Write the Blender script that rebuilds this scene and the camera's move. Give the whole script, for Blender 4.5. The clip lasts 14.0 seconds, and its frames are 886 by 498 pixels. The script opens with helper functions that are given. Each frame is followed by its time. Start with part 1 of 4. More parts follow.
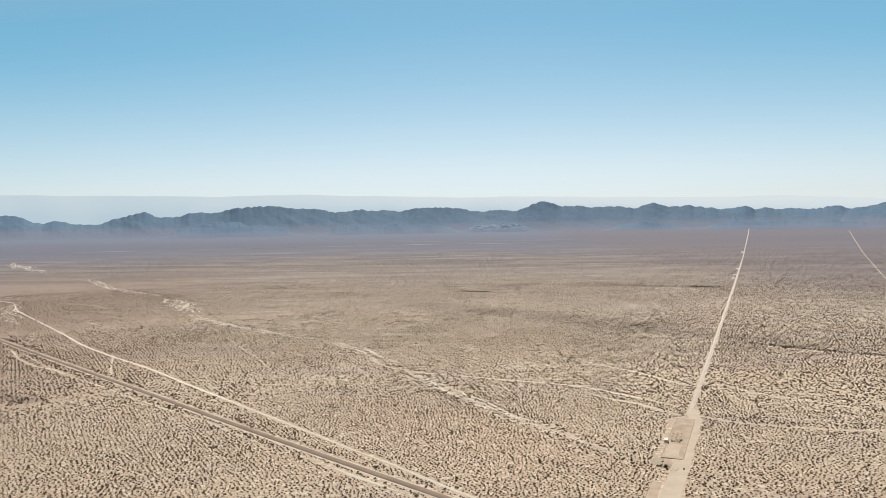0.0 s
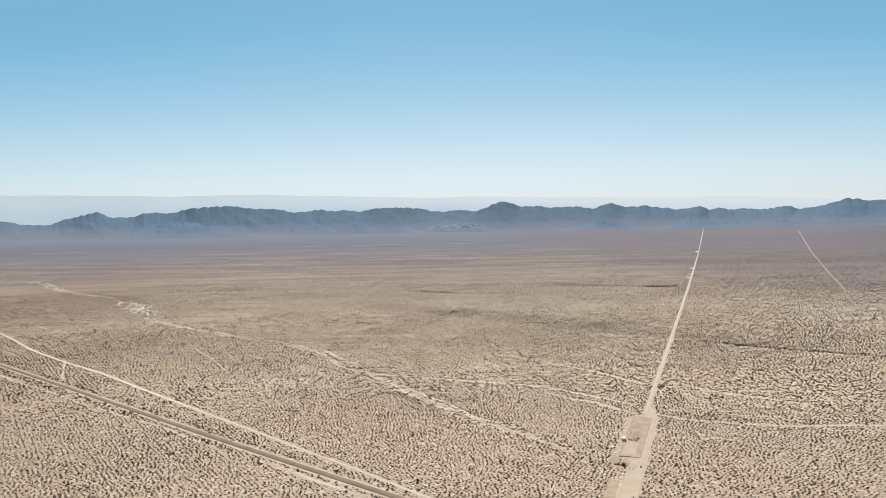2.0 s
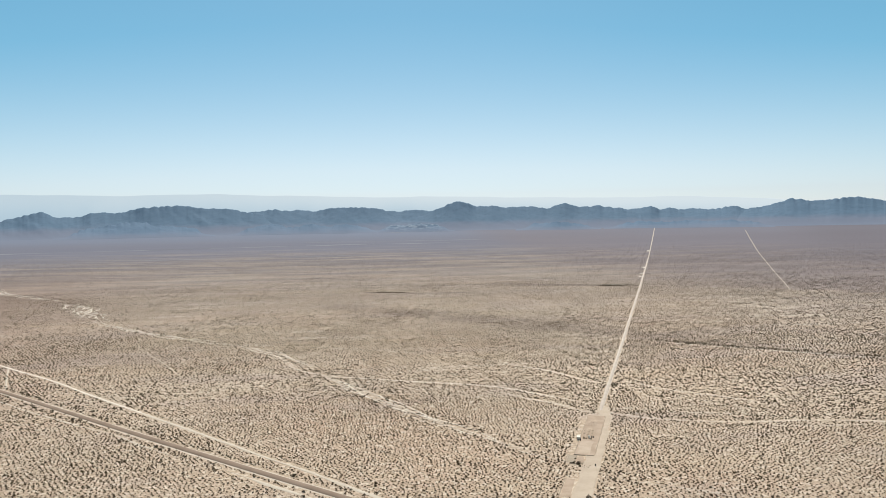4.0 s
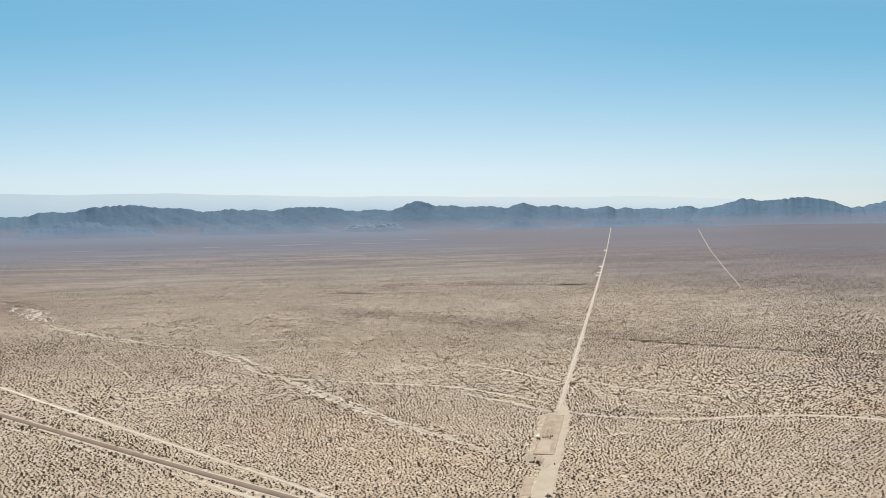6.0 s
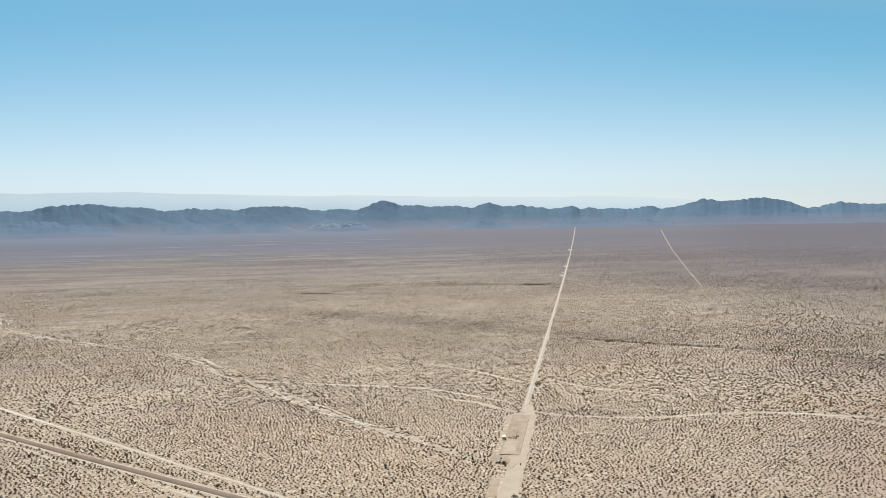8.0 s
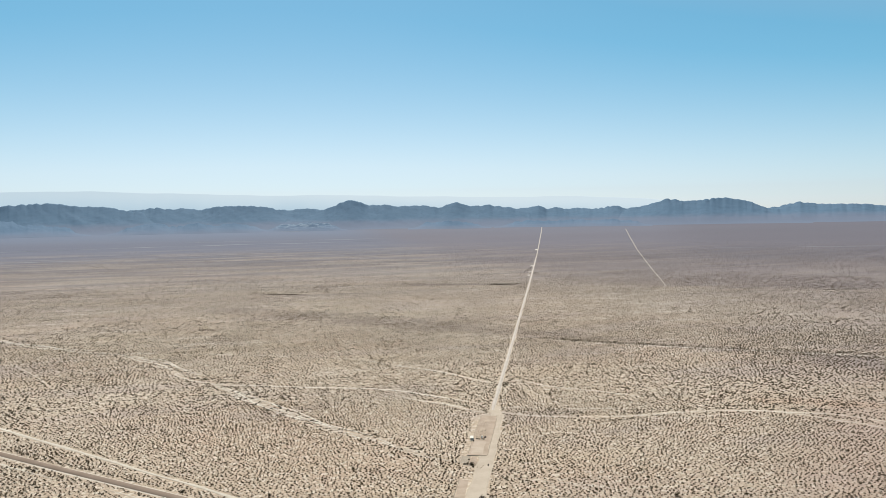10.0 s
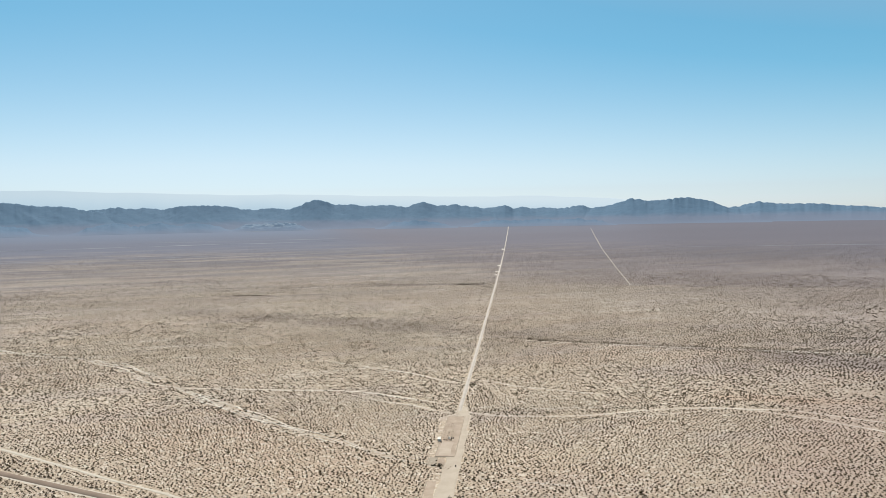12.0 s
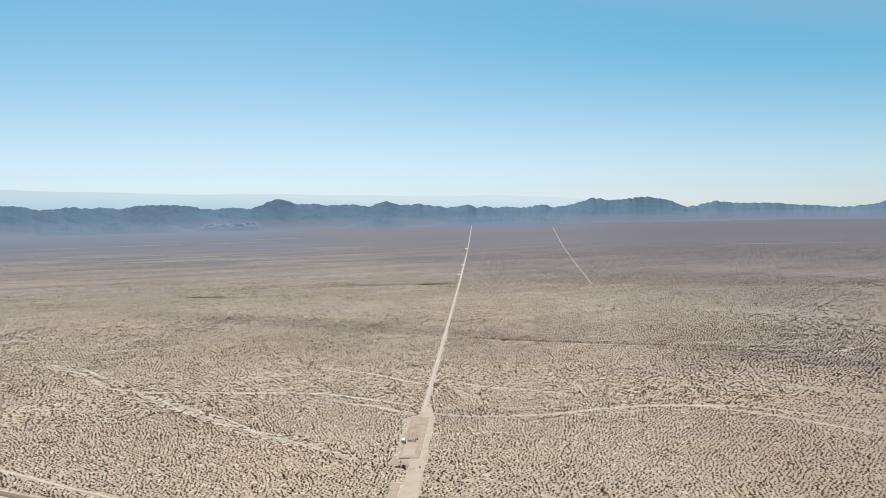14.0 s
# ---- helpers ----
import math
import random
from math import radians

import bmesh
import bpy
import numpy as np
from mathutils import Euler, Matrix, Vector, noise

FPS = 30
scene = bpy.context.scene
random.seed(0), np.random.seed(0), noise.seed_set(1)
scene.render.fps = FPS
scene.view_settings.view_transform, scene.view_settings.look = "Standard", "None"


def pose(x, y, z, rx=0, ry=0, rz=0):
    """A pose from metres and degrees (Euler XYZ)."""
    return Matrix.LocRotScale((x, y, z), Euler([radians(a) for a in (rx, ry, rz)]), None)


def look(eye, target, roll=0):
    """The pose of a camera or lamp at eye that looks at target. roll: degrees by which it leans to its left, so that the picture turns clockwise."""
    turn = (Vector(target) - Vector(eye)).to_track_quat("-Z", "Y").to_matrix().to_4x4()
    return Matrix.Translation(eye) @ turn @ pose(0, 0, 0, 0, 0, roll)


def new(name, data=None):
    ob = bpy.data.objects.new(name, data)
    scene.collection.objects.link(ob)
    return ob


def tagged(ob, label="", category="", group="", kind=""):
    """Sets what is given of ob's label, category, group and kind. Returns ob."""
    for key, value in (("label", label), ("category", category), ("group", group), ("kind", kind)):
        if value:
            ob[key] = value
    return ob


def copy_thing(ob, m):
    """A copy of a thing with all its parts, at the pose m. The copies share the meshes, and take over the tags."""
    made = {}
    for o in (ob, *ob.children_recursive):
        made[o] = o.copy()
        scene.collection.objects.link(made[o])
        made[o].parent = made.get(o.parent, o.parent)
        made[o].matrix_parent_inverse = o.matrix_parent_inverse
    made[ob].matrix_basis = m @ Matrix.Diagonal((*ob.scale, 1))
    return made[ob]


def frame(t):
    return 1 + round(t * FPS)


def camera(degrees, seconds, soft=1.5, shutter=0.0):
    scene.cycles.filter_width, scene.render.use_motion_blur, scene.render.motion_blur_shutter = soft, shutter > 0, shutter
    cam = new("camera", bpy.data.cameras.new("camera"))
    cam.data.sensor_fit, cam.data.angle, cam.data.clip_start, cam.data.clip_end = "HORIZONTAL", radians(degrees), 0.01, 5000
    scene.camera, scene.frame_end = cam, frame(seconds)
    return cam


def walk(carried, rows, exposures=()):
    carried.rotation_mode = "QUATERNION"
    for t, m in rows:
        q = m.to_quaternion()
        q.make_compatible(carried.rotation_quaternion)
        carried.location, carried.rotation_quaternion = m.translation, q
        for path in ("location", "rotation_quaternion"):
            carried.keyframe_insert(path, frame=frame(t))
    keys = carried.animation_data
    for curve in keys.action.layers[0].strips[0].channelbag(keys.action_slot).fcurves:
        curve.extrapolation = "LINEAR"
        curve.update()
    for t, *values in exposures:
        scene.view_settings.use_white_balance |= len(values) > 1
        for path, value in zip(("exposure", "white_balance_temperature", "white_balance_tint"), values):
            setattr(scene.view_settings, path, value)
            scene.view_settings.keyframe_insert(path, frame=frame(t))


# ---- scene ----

# ======== camera ========
cam = camera(62.98, 14.0, soft=0.85)
# seconds, x, y, height, yaw, pitch, roll
ROWS = [
    (0.0, 0.00, 0.00, 119.95, 0.000, -1.983, -0.922),
    (0.5, 0.07, -0.09, 120.26, -0.844, -1.992, -0.934),
    (1.0, 0.05, -0.27, 120.60, -1.584, -2.005, -0.944),
    (1.5, -0.02, -0.51, 120.97, -2.357, -2.021, -0.953),
    (2.0, -0.14, -0.80, 121.36, -3.141, -2.040, -0.962),
    (2.5, -0.30, -1.12, 121.76, -4.210, -2.060, -0.971),
    (3.0, -0.48, -1.46, 122.16, -5.015, -2.083, -0.981),
    (3.5, -0.68, -1.80, 122.57, -5.801, -2.108, -0.993),
    (6.0, -1.61, -3.26, 124.54, -9.869, -2.245, -1.032),
    (6.5, -1.74, -3.46, 124.90, -10.526, -2.269, -1.020),
    (7.0, -1.86, -3.63, 125.25, -11.283, -2.293, -1.003),
    (7.5, -1.95, -3.76, 125.58, -11.917, -2.316, -0.987),
    (8.0, -2.01, -3.86, 125.91, -12.577, -2.337, -0.979),
    (10.5, -2.08, -4.12, 127.44, -15.832, -2.436, -0.991),
    (11.0, -2.08, -4.20, 127.75, -16.524, -2.459, -1.000),
    (11.5, -2.09, -4.31, 128.07, -17.122, -2.483, -1.011),
    (12.0, -2.12, -4.48, 128.41, -17.763, -2.508, -1.026),
    (12.5, -2.18, -4.72, 128.77, -18.411, -2.535, -1.044),
    (13.0, -2.29, -5.06, 129.17, -19.303, -2.566, -1.061),
    (13.5, -2.46, -5.52, 129.60, -20.018, -2.600, -1.080),
    (14.0, -2.70, -6.12, 130.08, -20.664, -2.634, -1.100),
]
walk(cam, [(t, pose(x, y, z, 0, 0, yaw) @ pose(0, 0, 0, 90 + pitch, 0, 0) @ pose(0, 0, 0, 0, 0, roll))
           for t, x, y, z, yaw, pitch, roll in ROWS],
     exposures=[(0.0, 0.02, 6520, 10.5), (3.5, 0.02, 6330, 9.0), (8.0, 0.02, 6170, 7.5), (14.0, 0.02, 6010, 6.5)])

# ======== light ========
SUN_AZ, SUN_EL = 4.0, 50.0        # bearing from +y towards +x, height above the horizon
world = bpy.data.worlds.new("desert_sky")
scene.world = world
world.use_nodes = True
wn, wl = world.node_tree.nodes, world.node_tree.links
sky = wn.new("ShaderNodeTexSky")
sky.sky_type = "NISHITA"
sky.sun_disc = False
sky.sun_elevation = radians(SUN_EL)
sky.sun_rotation = radians(SUN_AZ)
sky.altitude = 900
sky.air_density = 0.8
sky.dust_density = 0.65
sky.ozone_density = 1.8
back = wn["Background"]
back.inputs["Strength"].default_value = 0.183
haze = wn.new("ShaderNodeMix")
haze.data_type, haze.blend_type = "RGBA", "MULTIPLY"
haze.inputs[0].default_value, haze.inputs[7].default_value = 1.0, (0.945, 0.975, 1.0, 1.0)
pale = wn.new("ShaderNodeHueSaturation")
pale.inputs["Hue"].default_value = 0.471
glare = wn.new("ShaderNodeRGBToBW")
wl.new(sky.outputs["Color"], glare.inputs["Color"])
wash = wn.new("ShaderNodeMapRange")
for sock, v in zip(wash.inputs[1:5], (4.2, 7.8, 1.34, 0.66)):
    sock.default_value = v
wl.new(glare.outputs[0], wash.inputs[0])
overhead = wn.new("ShaderNodeMapRange")
for sock, v in zip(overhead.inputs[1:5], (2.4, 3.8, 0.62, 1.0)):
    sock.default_value = v
wl.new(glare.outputs[0], overhead.inputs[0])
tone = wn.new("ShaderNodeMath")
tone.operation = "MULTIPLY"
wl.new(wash.outputs[0], tone.inputs[0])
wl.new(overhead.outputs[0], tone.inputs[1])
wl.new(tone.outputs[0], pale.inputs["Saturation"])
wl.new(sky.outputs["Color"], pale.inputs["Color"])
deep = wn.new("ShaderNodeGamma")
deep.inputs["Gamma"].default_value = 0.69
wl.new(pale.outputs["Color"], deep.inputs["Color"])
wl.new(deep.outputs["Color"], haze.inputs[6])
wl.new(haze.outputs[2], back.inputs["Color"])

sun = new("sun", bpy.data.lights.new("sun", "SUN"))
sun.data.energy, sun.data.angle, sun.data.color = 4.45, radians(0.53), (1.0, 0.93, 0.83)
sun_way = Vector((math.sin(radians(SUN_AZ)) * math.cos(radians(SUN_EL)),
                  math.cos(radians(SUN_AZ)) * math.cos(radians(SUN_EL)), math.sin(radians(SUN_EL))))
sun.matrix_world = look((0, 0, 400), Vector((0, 0, 400)) - sun_way)


# ======== materials ========
class Nodes:
    """A small helper that strings nodes of one material together."""

    def __init__(self, name, rough=0.9):
        self.mat = bpy.data.materials.new(name)
        self.mat.use_nodes = True
        self.t = self.mat.node_tree
        self.bsdf = self.t.nodes["Principled BSDF"]
        self.bsdf.inputs["Roughness"].default_value = rough
        self.bsdf.inputs["Specular IOR Level"].default_value = 0.2
        geo = self.t.nodes.new("ShaderNodeNewGeometry")
        self.pos, self.island = geo.outputs["Position"], geo.outputs["Random Per Island"]

    def link(self, a, b):
        self.t.links.new(a, b)

    def put(self, sock, v):
        if isinstance(v, (int, float)):
            sock.default_value = v
        elif isinstance(v, tuple):
            sock.default_value = (*v, 1.0) if len(v) == 3 and sock.type == "RGBA" else v
        else:
            self.link(v, sock)

    def math(self, op, a, b=0.0, c=0.0, clamp=False):
        n = self.t.nodes.new("ShaderNodeMath")
        n.operation, n.use_clamp = op, clamp
        for s, v in zip(n.inputs, (a, b, c)):
            self.put(s, v)
        return n.outputs[0]

    def scaled(self, sx, sy, sz, turn=0.0):
        n = self.t.nodes.new("ShaderNodeMapping")
        n.inputs["Scale"].default_value = (sx, sy, sz)
        n.inputs["Rotation"].default_value = (0, 0, radians(turn))
        self.link(self.pos, n.inputs["Vector"])
        return n.outputs[0]

    def noise(self, size, detail=3.0, rough=0.55, vec=None):
        n = self.t.nodes.new("ShaderNodeTexNoise")
        n.inputs["Scale"].default_value = 1.0 / size
        n.inputs["Detail"].default_value, n.inputs["Roughness"].default_value = detail, rough
        self.link(vec or self.pos, n.inputs["Vector"])
        return n.outputs["Fac"]

    def cells(self, size, vec=None):
        n = self.t.nodes.new("ShaderNodeTexVoronoi")
        n.voronoi_dimensions = "2D"
        n.inputs["Scale"].default_value = 1.0 / size
        self.link(vec or self.pos, n.inputs["Vector"])
        return n.outputs["Distance"], n.outputs["Color"]

    def ramp(self, fac, lo, hi, a=0.0, b=1.0):
        n = self.t.nodes.new("ShaderNodeMapRange")
        n.interpolation_type = "SMOOTHSTEP"
        for s, v in zip(n.inputs[:5], (fac, lo, hi, a, b)):
            self.put(s, v)
        return n.outputs[0]

    def mix(self, fac, a, b):
        n = self.t.nodes.new("ShaderNodeMix")
        n.data_type = "RGBA"
        for s, v in zip((n.inputs[0], n.inputs[6], n.inputs[7]), (fac, a, b)):
            self.put(s, v)
        return n.outputs[2]

    def bump(self, height, strength, distance):
        n = self.t.nodes.new("ShaderNodeBump")
        n.inputs["Strength"].default_value, n.inputs["Distance"].default_value = strength, distance
        self.link(height, n.inputs["Height"])
        self.link(n.outputs[0], self.bsdf.inputs["Normal"])

    def done(self, colour):
        self.put(self.bsdf.inputs["Base Color"], colour)
        return self.mat

    def radius(self):
        n = self.t.nodes.new("ShaderNodeVectorMath")
        n.operation = "LENGTH"
        self.link(self.scaled(1, 1, 0), n.inputs[0])
        return n.outputs["Value"]


SAND, SAND_RED, SAND_GREY = (0.550, 0.414, 0.292), (0.540, 0.385, 0.270), (0.552, 0.432, 0.315)
SCRUB = (0.075, 0.060, 0.036)
# far fan soil, with distance haze mixed into the colour
FAN_HAZE = (0.172, 0.196, 0.254)


def ground_material():
    m = Nodes("desert_soil", 0.95)
    big = m.noise(260, 4)
    mid = m.noise(38, 4)
    fine = m.noise(2.2, 4, 0.65)
    col = m.mix(m.ramp(big, 0.40, 0.62), SAND_GREY, SAND_RED)
    col = m.mix(m.ramp(mid, 0.35, 0.70), col, SAND)
    col = m.mix(m.math("MULTIPLY", m.ramp(fine, 0.48, 0.75), 0.35), col, (0.30, 0.22, 0.145))
    litter = m.noise(1.5, 2, 0.5)
    col = m.mix(m.math("MULTIPLY", m.ramp(litter, 0.44, 0.64), 0.62), col, (0.27, 0.20, 0.135))
    blown = m.noise(3.4, 2, 0.5)
    col = m.mix(m.math("MULTIPLY", m.ramp(blown, 0.50, 0.68), 0.75), col, (0.735, 0.625, 0.485))
    pebble, tint = m.cells(0.55)
    col = m.mix(m.math("MULTIPLY", m.ramp(pebble, 0.30, 0.12), 0.22), col, (0.24, 0.185, 0.13))
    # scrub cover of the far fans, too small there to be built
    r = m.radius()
    d1, c1 = m.cells(5.5)
    specks = m.ramp(m.math("ADD", d1, m.math("MULTIPLY", m.noise(16, 2), 0.5)), 0.74, 0.56)
    streak = m.noise(1.0, 5, 0.6, m.scaled(1 / 420.0, 1 / 90.0, 0.0, 6))
    cover = m.math("MULTIPLY", m.ramp(r, 2200, 3100, 0.0, 0.6), m.math("MULTIPLY", specks, m.ramp(streak, 0.30, 0.62, 0.45, 1.0)))
    col = m.mix(cover, col, SCRUB)
    # upper fans: haze and edge-on scrub painted in, darker mauve then blue with distance
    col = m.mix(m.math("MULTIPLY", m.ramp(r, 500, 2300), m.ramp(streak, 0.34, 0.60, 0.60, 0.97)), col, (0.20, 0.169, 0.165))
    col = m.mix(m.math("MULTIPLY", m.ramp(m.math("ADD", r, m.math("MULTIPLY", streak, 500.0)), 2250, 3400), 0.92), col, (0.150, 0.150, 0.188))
    col = m.mix(m.math("MULTIPLY", m.ramp(r, 3200, 4250), 0.95), col, FAN_HAZE)
    # thin pale sheets of sand between the belts of scrub
    sheet = m.noise(1.0, 4, 0.62, m.scaled(1 / 520.0, 1 / 34.0, 0.0, 6))
    span = m.math("MULTIPLY", m.ramp(r, 850, 1400), m.ramp(r, 3300, 2300))
    col = m.mix(m.math("MULTIPLY", m.math("MULTIPLY", m.ramp(sheet, 0.54, 0.68), span), 0.5), col, (0.47, 0.37, 0.32))
    col = m.mix(m.math("MULTIPLY", m.math("MULTIPLY", m.ramp(sheet, 0.46, 0.34), span), 0.35), col, (0.17, 0.13, 0.12))
    ripple = m.noise(1.0, 4, 0.62, m.scaled(1 / 120.0, 1 / 11.0, 0.0, 14))
    reach = m.math("MULTIPLY", m.ramp(r, 480, 750), m.ramp(r, 2000, 1300))
    col = m.mix(m.math("MULTIPLY", m.math("MULTIPLY", m.ramp(ripple, 0.53, 0.66), reach), 0.5), col, (0.66, 0.55, 0.45))
    col = m.mix(m.math("MULTIPLY", m.math("MULTIPLY", m.ramp(ripple, 0.47, 0.35), reach), 0.42), col, (0.27, 0.205, 0.16))
    plan = m.t.nodes.new("ShaderNodeSeparateXYZ")
    m.link(m.pos, plan.inputs[0])
    x, y = plan.outputs["X"], plan.outputs["Y"]
    rough = m.math("MULTIPLY", m.noise(55, 4), 1.0)
    # mauve and buff tints of the soil, in long patches
    tint = m.noise(1.0, 4, 0.6, m.scaled(1 / 210.0, 1 / 75.0, 0.0, 20))
    close = m.ramp(r, 2000, 800)
    col = m.mix(m.math("MULTIPLY", m.math("MULTIPLY", m.ramp(tint, 0.50, 0.66), close), 0.40), col, (0.43, 0.338, 0.285))
    col = m.mix(m.math("MULTIPLY", m.math("MULTIPLY", m.ramp(tint, 0.46, 0.32), close), 0.30), col, (0.535, 0.405, 0.268))

    def band(x0, y0, x1, y1, half, amount):
        """A long darker stretch of ground between two places of the plan, with a ragged soft edge."""
        ln = math.hypot(x1 - x0, y1 - y0)
        dx, dy = (x1 - x0) / ln, (y1 - y0) / ln
        across = m.math("MULTIPLY_ADD", x, dy, m.math("MULTIPLY_ADD", y, -dx, y0 * dx - x0 * dy))
        along_it = m.math("MULTIPLY_ADD", x, dx, m.math("MULTIPLY_ADD", y, dy, -(x0 * dx + y0 * dy)))
        past = m.math("MAXIMUM", m.math("SUBTRACT", m.math("ABSOLUTE", m.math("SUBTRACT", along_it, ln / 2)), ln / 2 - half * 0.5), 0.0)
        far = m.math("SQRT", m.math("MULTIPLY_ADD", across, across, m.math("MULTIPLY", past, past)))
        return m.ramp(m.math("MULTIPLY_ADD", rough, half * 1.2, far), half * 1.75, half * 0.75, 0.0, amount)

    dark = band(-40, 1100, 107, 936, 55, 0.36)
    for row in ((107, 936, 290, 747, 50, 0.42), (290, 747, 440, 565, 24, 0.42), (470, 520, 570, 395, 46, 0.72), (300, 1345, 490, 1278, 24, 0.7),
                (280, 714, 388, 611, 7, 0.62), (388, 611, 548, 490, 7, 0.62), (-372, 545, -286, 502, 13, 0.75), (-355, 492, -290, 455, 17, 0.7), (10, 1290, 95, 1256, 8, 0.7)):
        dark = m.math("MAXIMUM", dark, band(*row))
    col = m.mix(dark, col, (0.235, 0.178, 0.150))
    col = m.mix(band(260, 262, 415, 372, 52, 0.4), col, (0.50, 0.340, 0.255))
    col = m.mix(band(330, 412, 440, 346, 13, 0.5), col, (0.54, 0.365, 0.24))
    # browner soil west, darker east, with lens vignetting painted in
    west = m.ramp(m.math("MULTIPLY_ADD", y, 0.2, m.math("MULTIPLY_ADD", big, 160.0, x)), 60, -300)
    col = m.mix(m.math("MULTIPLY", m.math("MULTIPLY", west, m.ramp(r, 2300, 1300)), 0.58), col, (0.27, 0.178, 0.13))
    east = m.ramp(m.math("MULTIPLY_ADD", y, -0.6, m.math("MULTIPLY_ADD", mid, 90.0, x)), 0, 420)
    col = m.mix(m.math("MULTIPLY", m.math("MULTIPLY", east, m.ramp(r, 1900, 1200)), 0.5), col, (0.23, 0.178, 0.16))
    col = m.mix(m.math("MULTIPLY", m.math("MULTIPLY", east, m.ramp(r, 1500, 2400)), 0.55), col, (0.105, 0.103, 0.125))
    # darker soil beyond the faint track of the middle distance
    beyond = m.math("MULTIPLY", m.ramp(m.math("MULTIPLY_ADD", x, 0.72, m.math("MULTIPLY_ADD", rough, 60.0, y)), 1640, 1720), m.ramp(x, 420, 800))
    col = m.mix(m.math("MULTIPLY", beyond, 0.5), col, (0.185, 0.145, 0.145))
    m.bump(m.math("ADD", fine, m.math("MULTIPLY", pebble, -0.4)), 0.5, 0.25)
    return m.done(col)


def earth_material(name, a, b, dark, size=9.0):
    m = Nodes(name, 0.93)
    col = m.mix(m.ramp(m.noise(size, 4), 0.36, 0.66), a, b)
    fine = m.noise(0.9, 4, 0.7)
    col = m.mix(m.math("MULTIPLY", m.ramp(fine, 0.5, 0.78), 0.5), col, dark)
    m.bump(fine, 0.4, 0.08)
    return m.done(col)


def asphalt_material():
    m = Nodes("weathered_asphalt", 1.0)
    m.bsdf.inputs["Specular IOR Level"].default_value = 0.03
    col = m.mix(m.ramp(m.noise(14, 4), 0.35, 0.7), (0.245, 0.178, 0.132), (0.29, 0.214, 0.16))
    fine = m.noise(0.6, 3, 0.7)
    col = m.mix(m.math("MULTIPLY", m.ramp(fine, 0.45, 0.8), 0.4), col, (0.17, 0.14, 0.11))
    m.bump(fine, 0.3, 0.02)
    return m.done(col)


def scrub_material(name, a, b, c):
    m = Nodes(name, 0.8)
    col = m.mix(m.island, a, b)
    col = m.mix(m.ramp(m.noise(30, 3), 0.45, 0.7), col, c)
    col = m.mix(m.math("MULTIPLY", m.ramp(m.noise(2.6, 1), 0.42, 0.62), 0.6), col, tuple(v * 1.35 for v in b))
    return m.done(col)


# Distant rock, with the blue of the haze put into its base colours.
def rock_material(name, a, b, c, foot_haze, upper=118, lower=48, lap=118, bare=76):
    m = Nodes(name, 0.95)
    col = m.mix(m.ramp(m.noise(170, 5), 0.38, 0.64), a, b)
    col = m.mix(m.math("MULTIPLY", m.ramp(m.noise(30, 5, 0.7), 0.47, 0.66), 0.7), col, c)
    # haze painted in: slopes grow paler and bluer towards their foot
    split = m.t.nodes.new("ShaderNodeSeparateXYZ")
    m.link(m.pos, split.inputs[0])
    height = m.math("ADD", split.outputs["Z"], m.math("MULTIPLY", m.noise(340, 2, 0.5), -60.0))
    col = m.mix(m.ramp(height, upper, lower), col, foot_haze)
    # and fade into the hazed fan soil colour at their toes
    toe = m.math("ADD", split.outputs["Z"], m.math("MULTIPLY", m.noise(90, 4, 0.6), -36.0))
    col = m.mix(m.ramp(toe, lap, bare), col, FAN_HAZE)
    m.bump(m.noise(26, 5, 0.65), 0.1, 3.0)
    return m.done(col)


def plain(name, colour, rough=0.6, metal=0.0, grime=0.25, size=0.5):
    m = Nodes(name, rough)
    m.bsdf.inputs["Metallic"].default_value = metal
    dark = tuple(v * (1 - grime) for v in colour)
    m.bump(m.noise(size * 0.3, 3), 0.15, 0.01)
    return m.done(m.mix(m.ramp(m.noise(size, 4), 0.4, 0.7), colour, dark))


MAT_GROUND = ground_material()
MAT_ROAD = earth_material("graded_dirt", (0.572, 0.487, 0.405), (0.522, 0.436, 0.355), (0.421, 0.343, 0.268))
MAT_NEAR_ROAD = earth_material("trampled_road_dirt", (0.549, 0.439, 0.330), (0.503, 0.396, 0.295), (0.421, 0.328, 0.240), 8)
MAT_SAND = earth_material("wash_sand", (0.714, 0.632, 0.520), (0.659, 0.569, 0.455), (0.503, 0.415, 0.315), 5)
MAT_TRACK = earth_material("track_dirt", (0.604, 0.516, 0.410), (0.549, 0.458, 0.350), (0.439, 0.357, 0.265), 5)
MAT_YARD = earth_material("yard_soil", (0.485, 0.365, 0.268), (0.421, 0.311, 0.222), (0.348, 0.255, 0.180), 7)
MAT_BERM = earth_material("berm_soil", (0.421, 0.338, 0.250), (0.366, 0.289, 0.210), (0.284, 0.222, 0.160), 4)
MAT_DARK_BANK = earth_material("dark_bank_tone", (0.20, 0.15, 0.112), (0.165, 0.122, 0.09), (0.12, 0.09, 0.066), 6)
# sand greyed by distance haze, put into its colour
MAT_FAR_SAND = earth_material("hazed_far_sand", (0.284, 0.270, 0.275), (0.247, 0.236, 0.250), (0.210, 0.198, 0.205), 30)
MAT_FLOOR = earth_material("smoothed_yard_soil", (0.540, 0.423, 0.318), (0.494, 0.378, 0.280), (0.412, 0.314, 0.228), 6)
MAT_ASPHALT = asphalt_material()
MAT_SCRUB = scrub_material("creosote_leaf", (0.068, 0.049, 0.028), (0.160, 0.117, 0.073), (0.120, 0.088, 0.055))
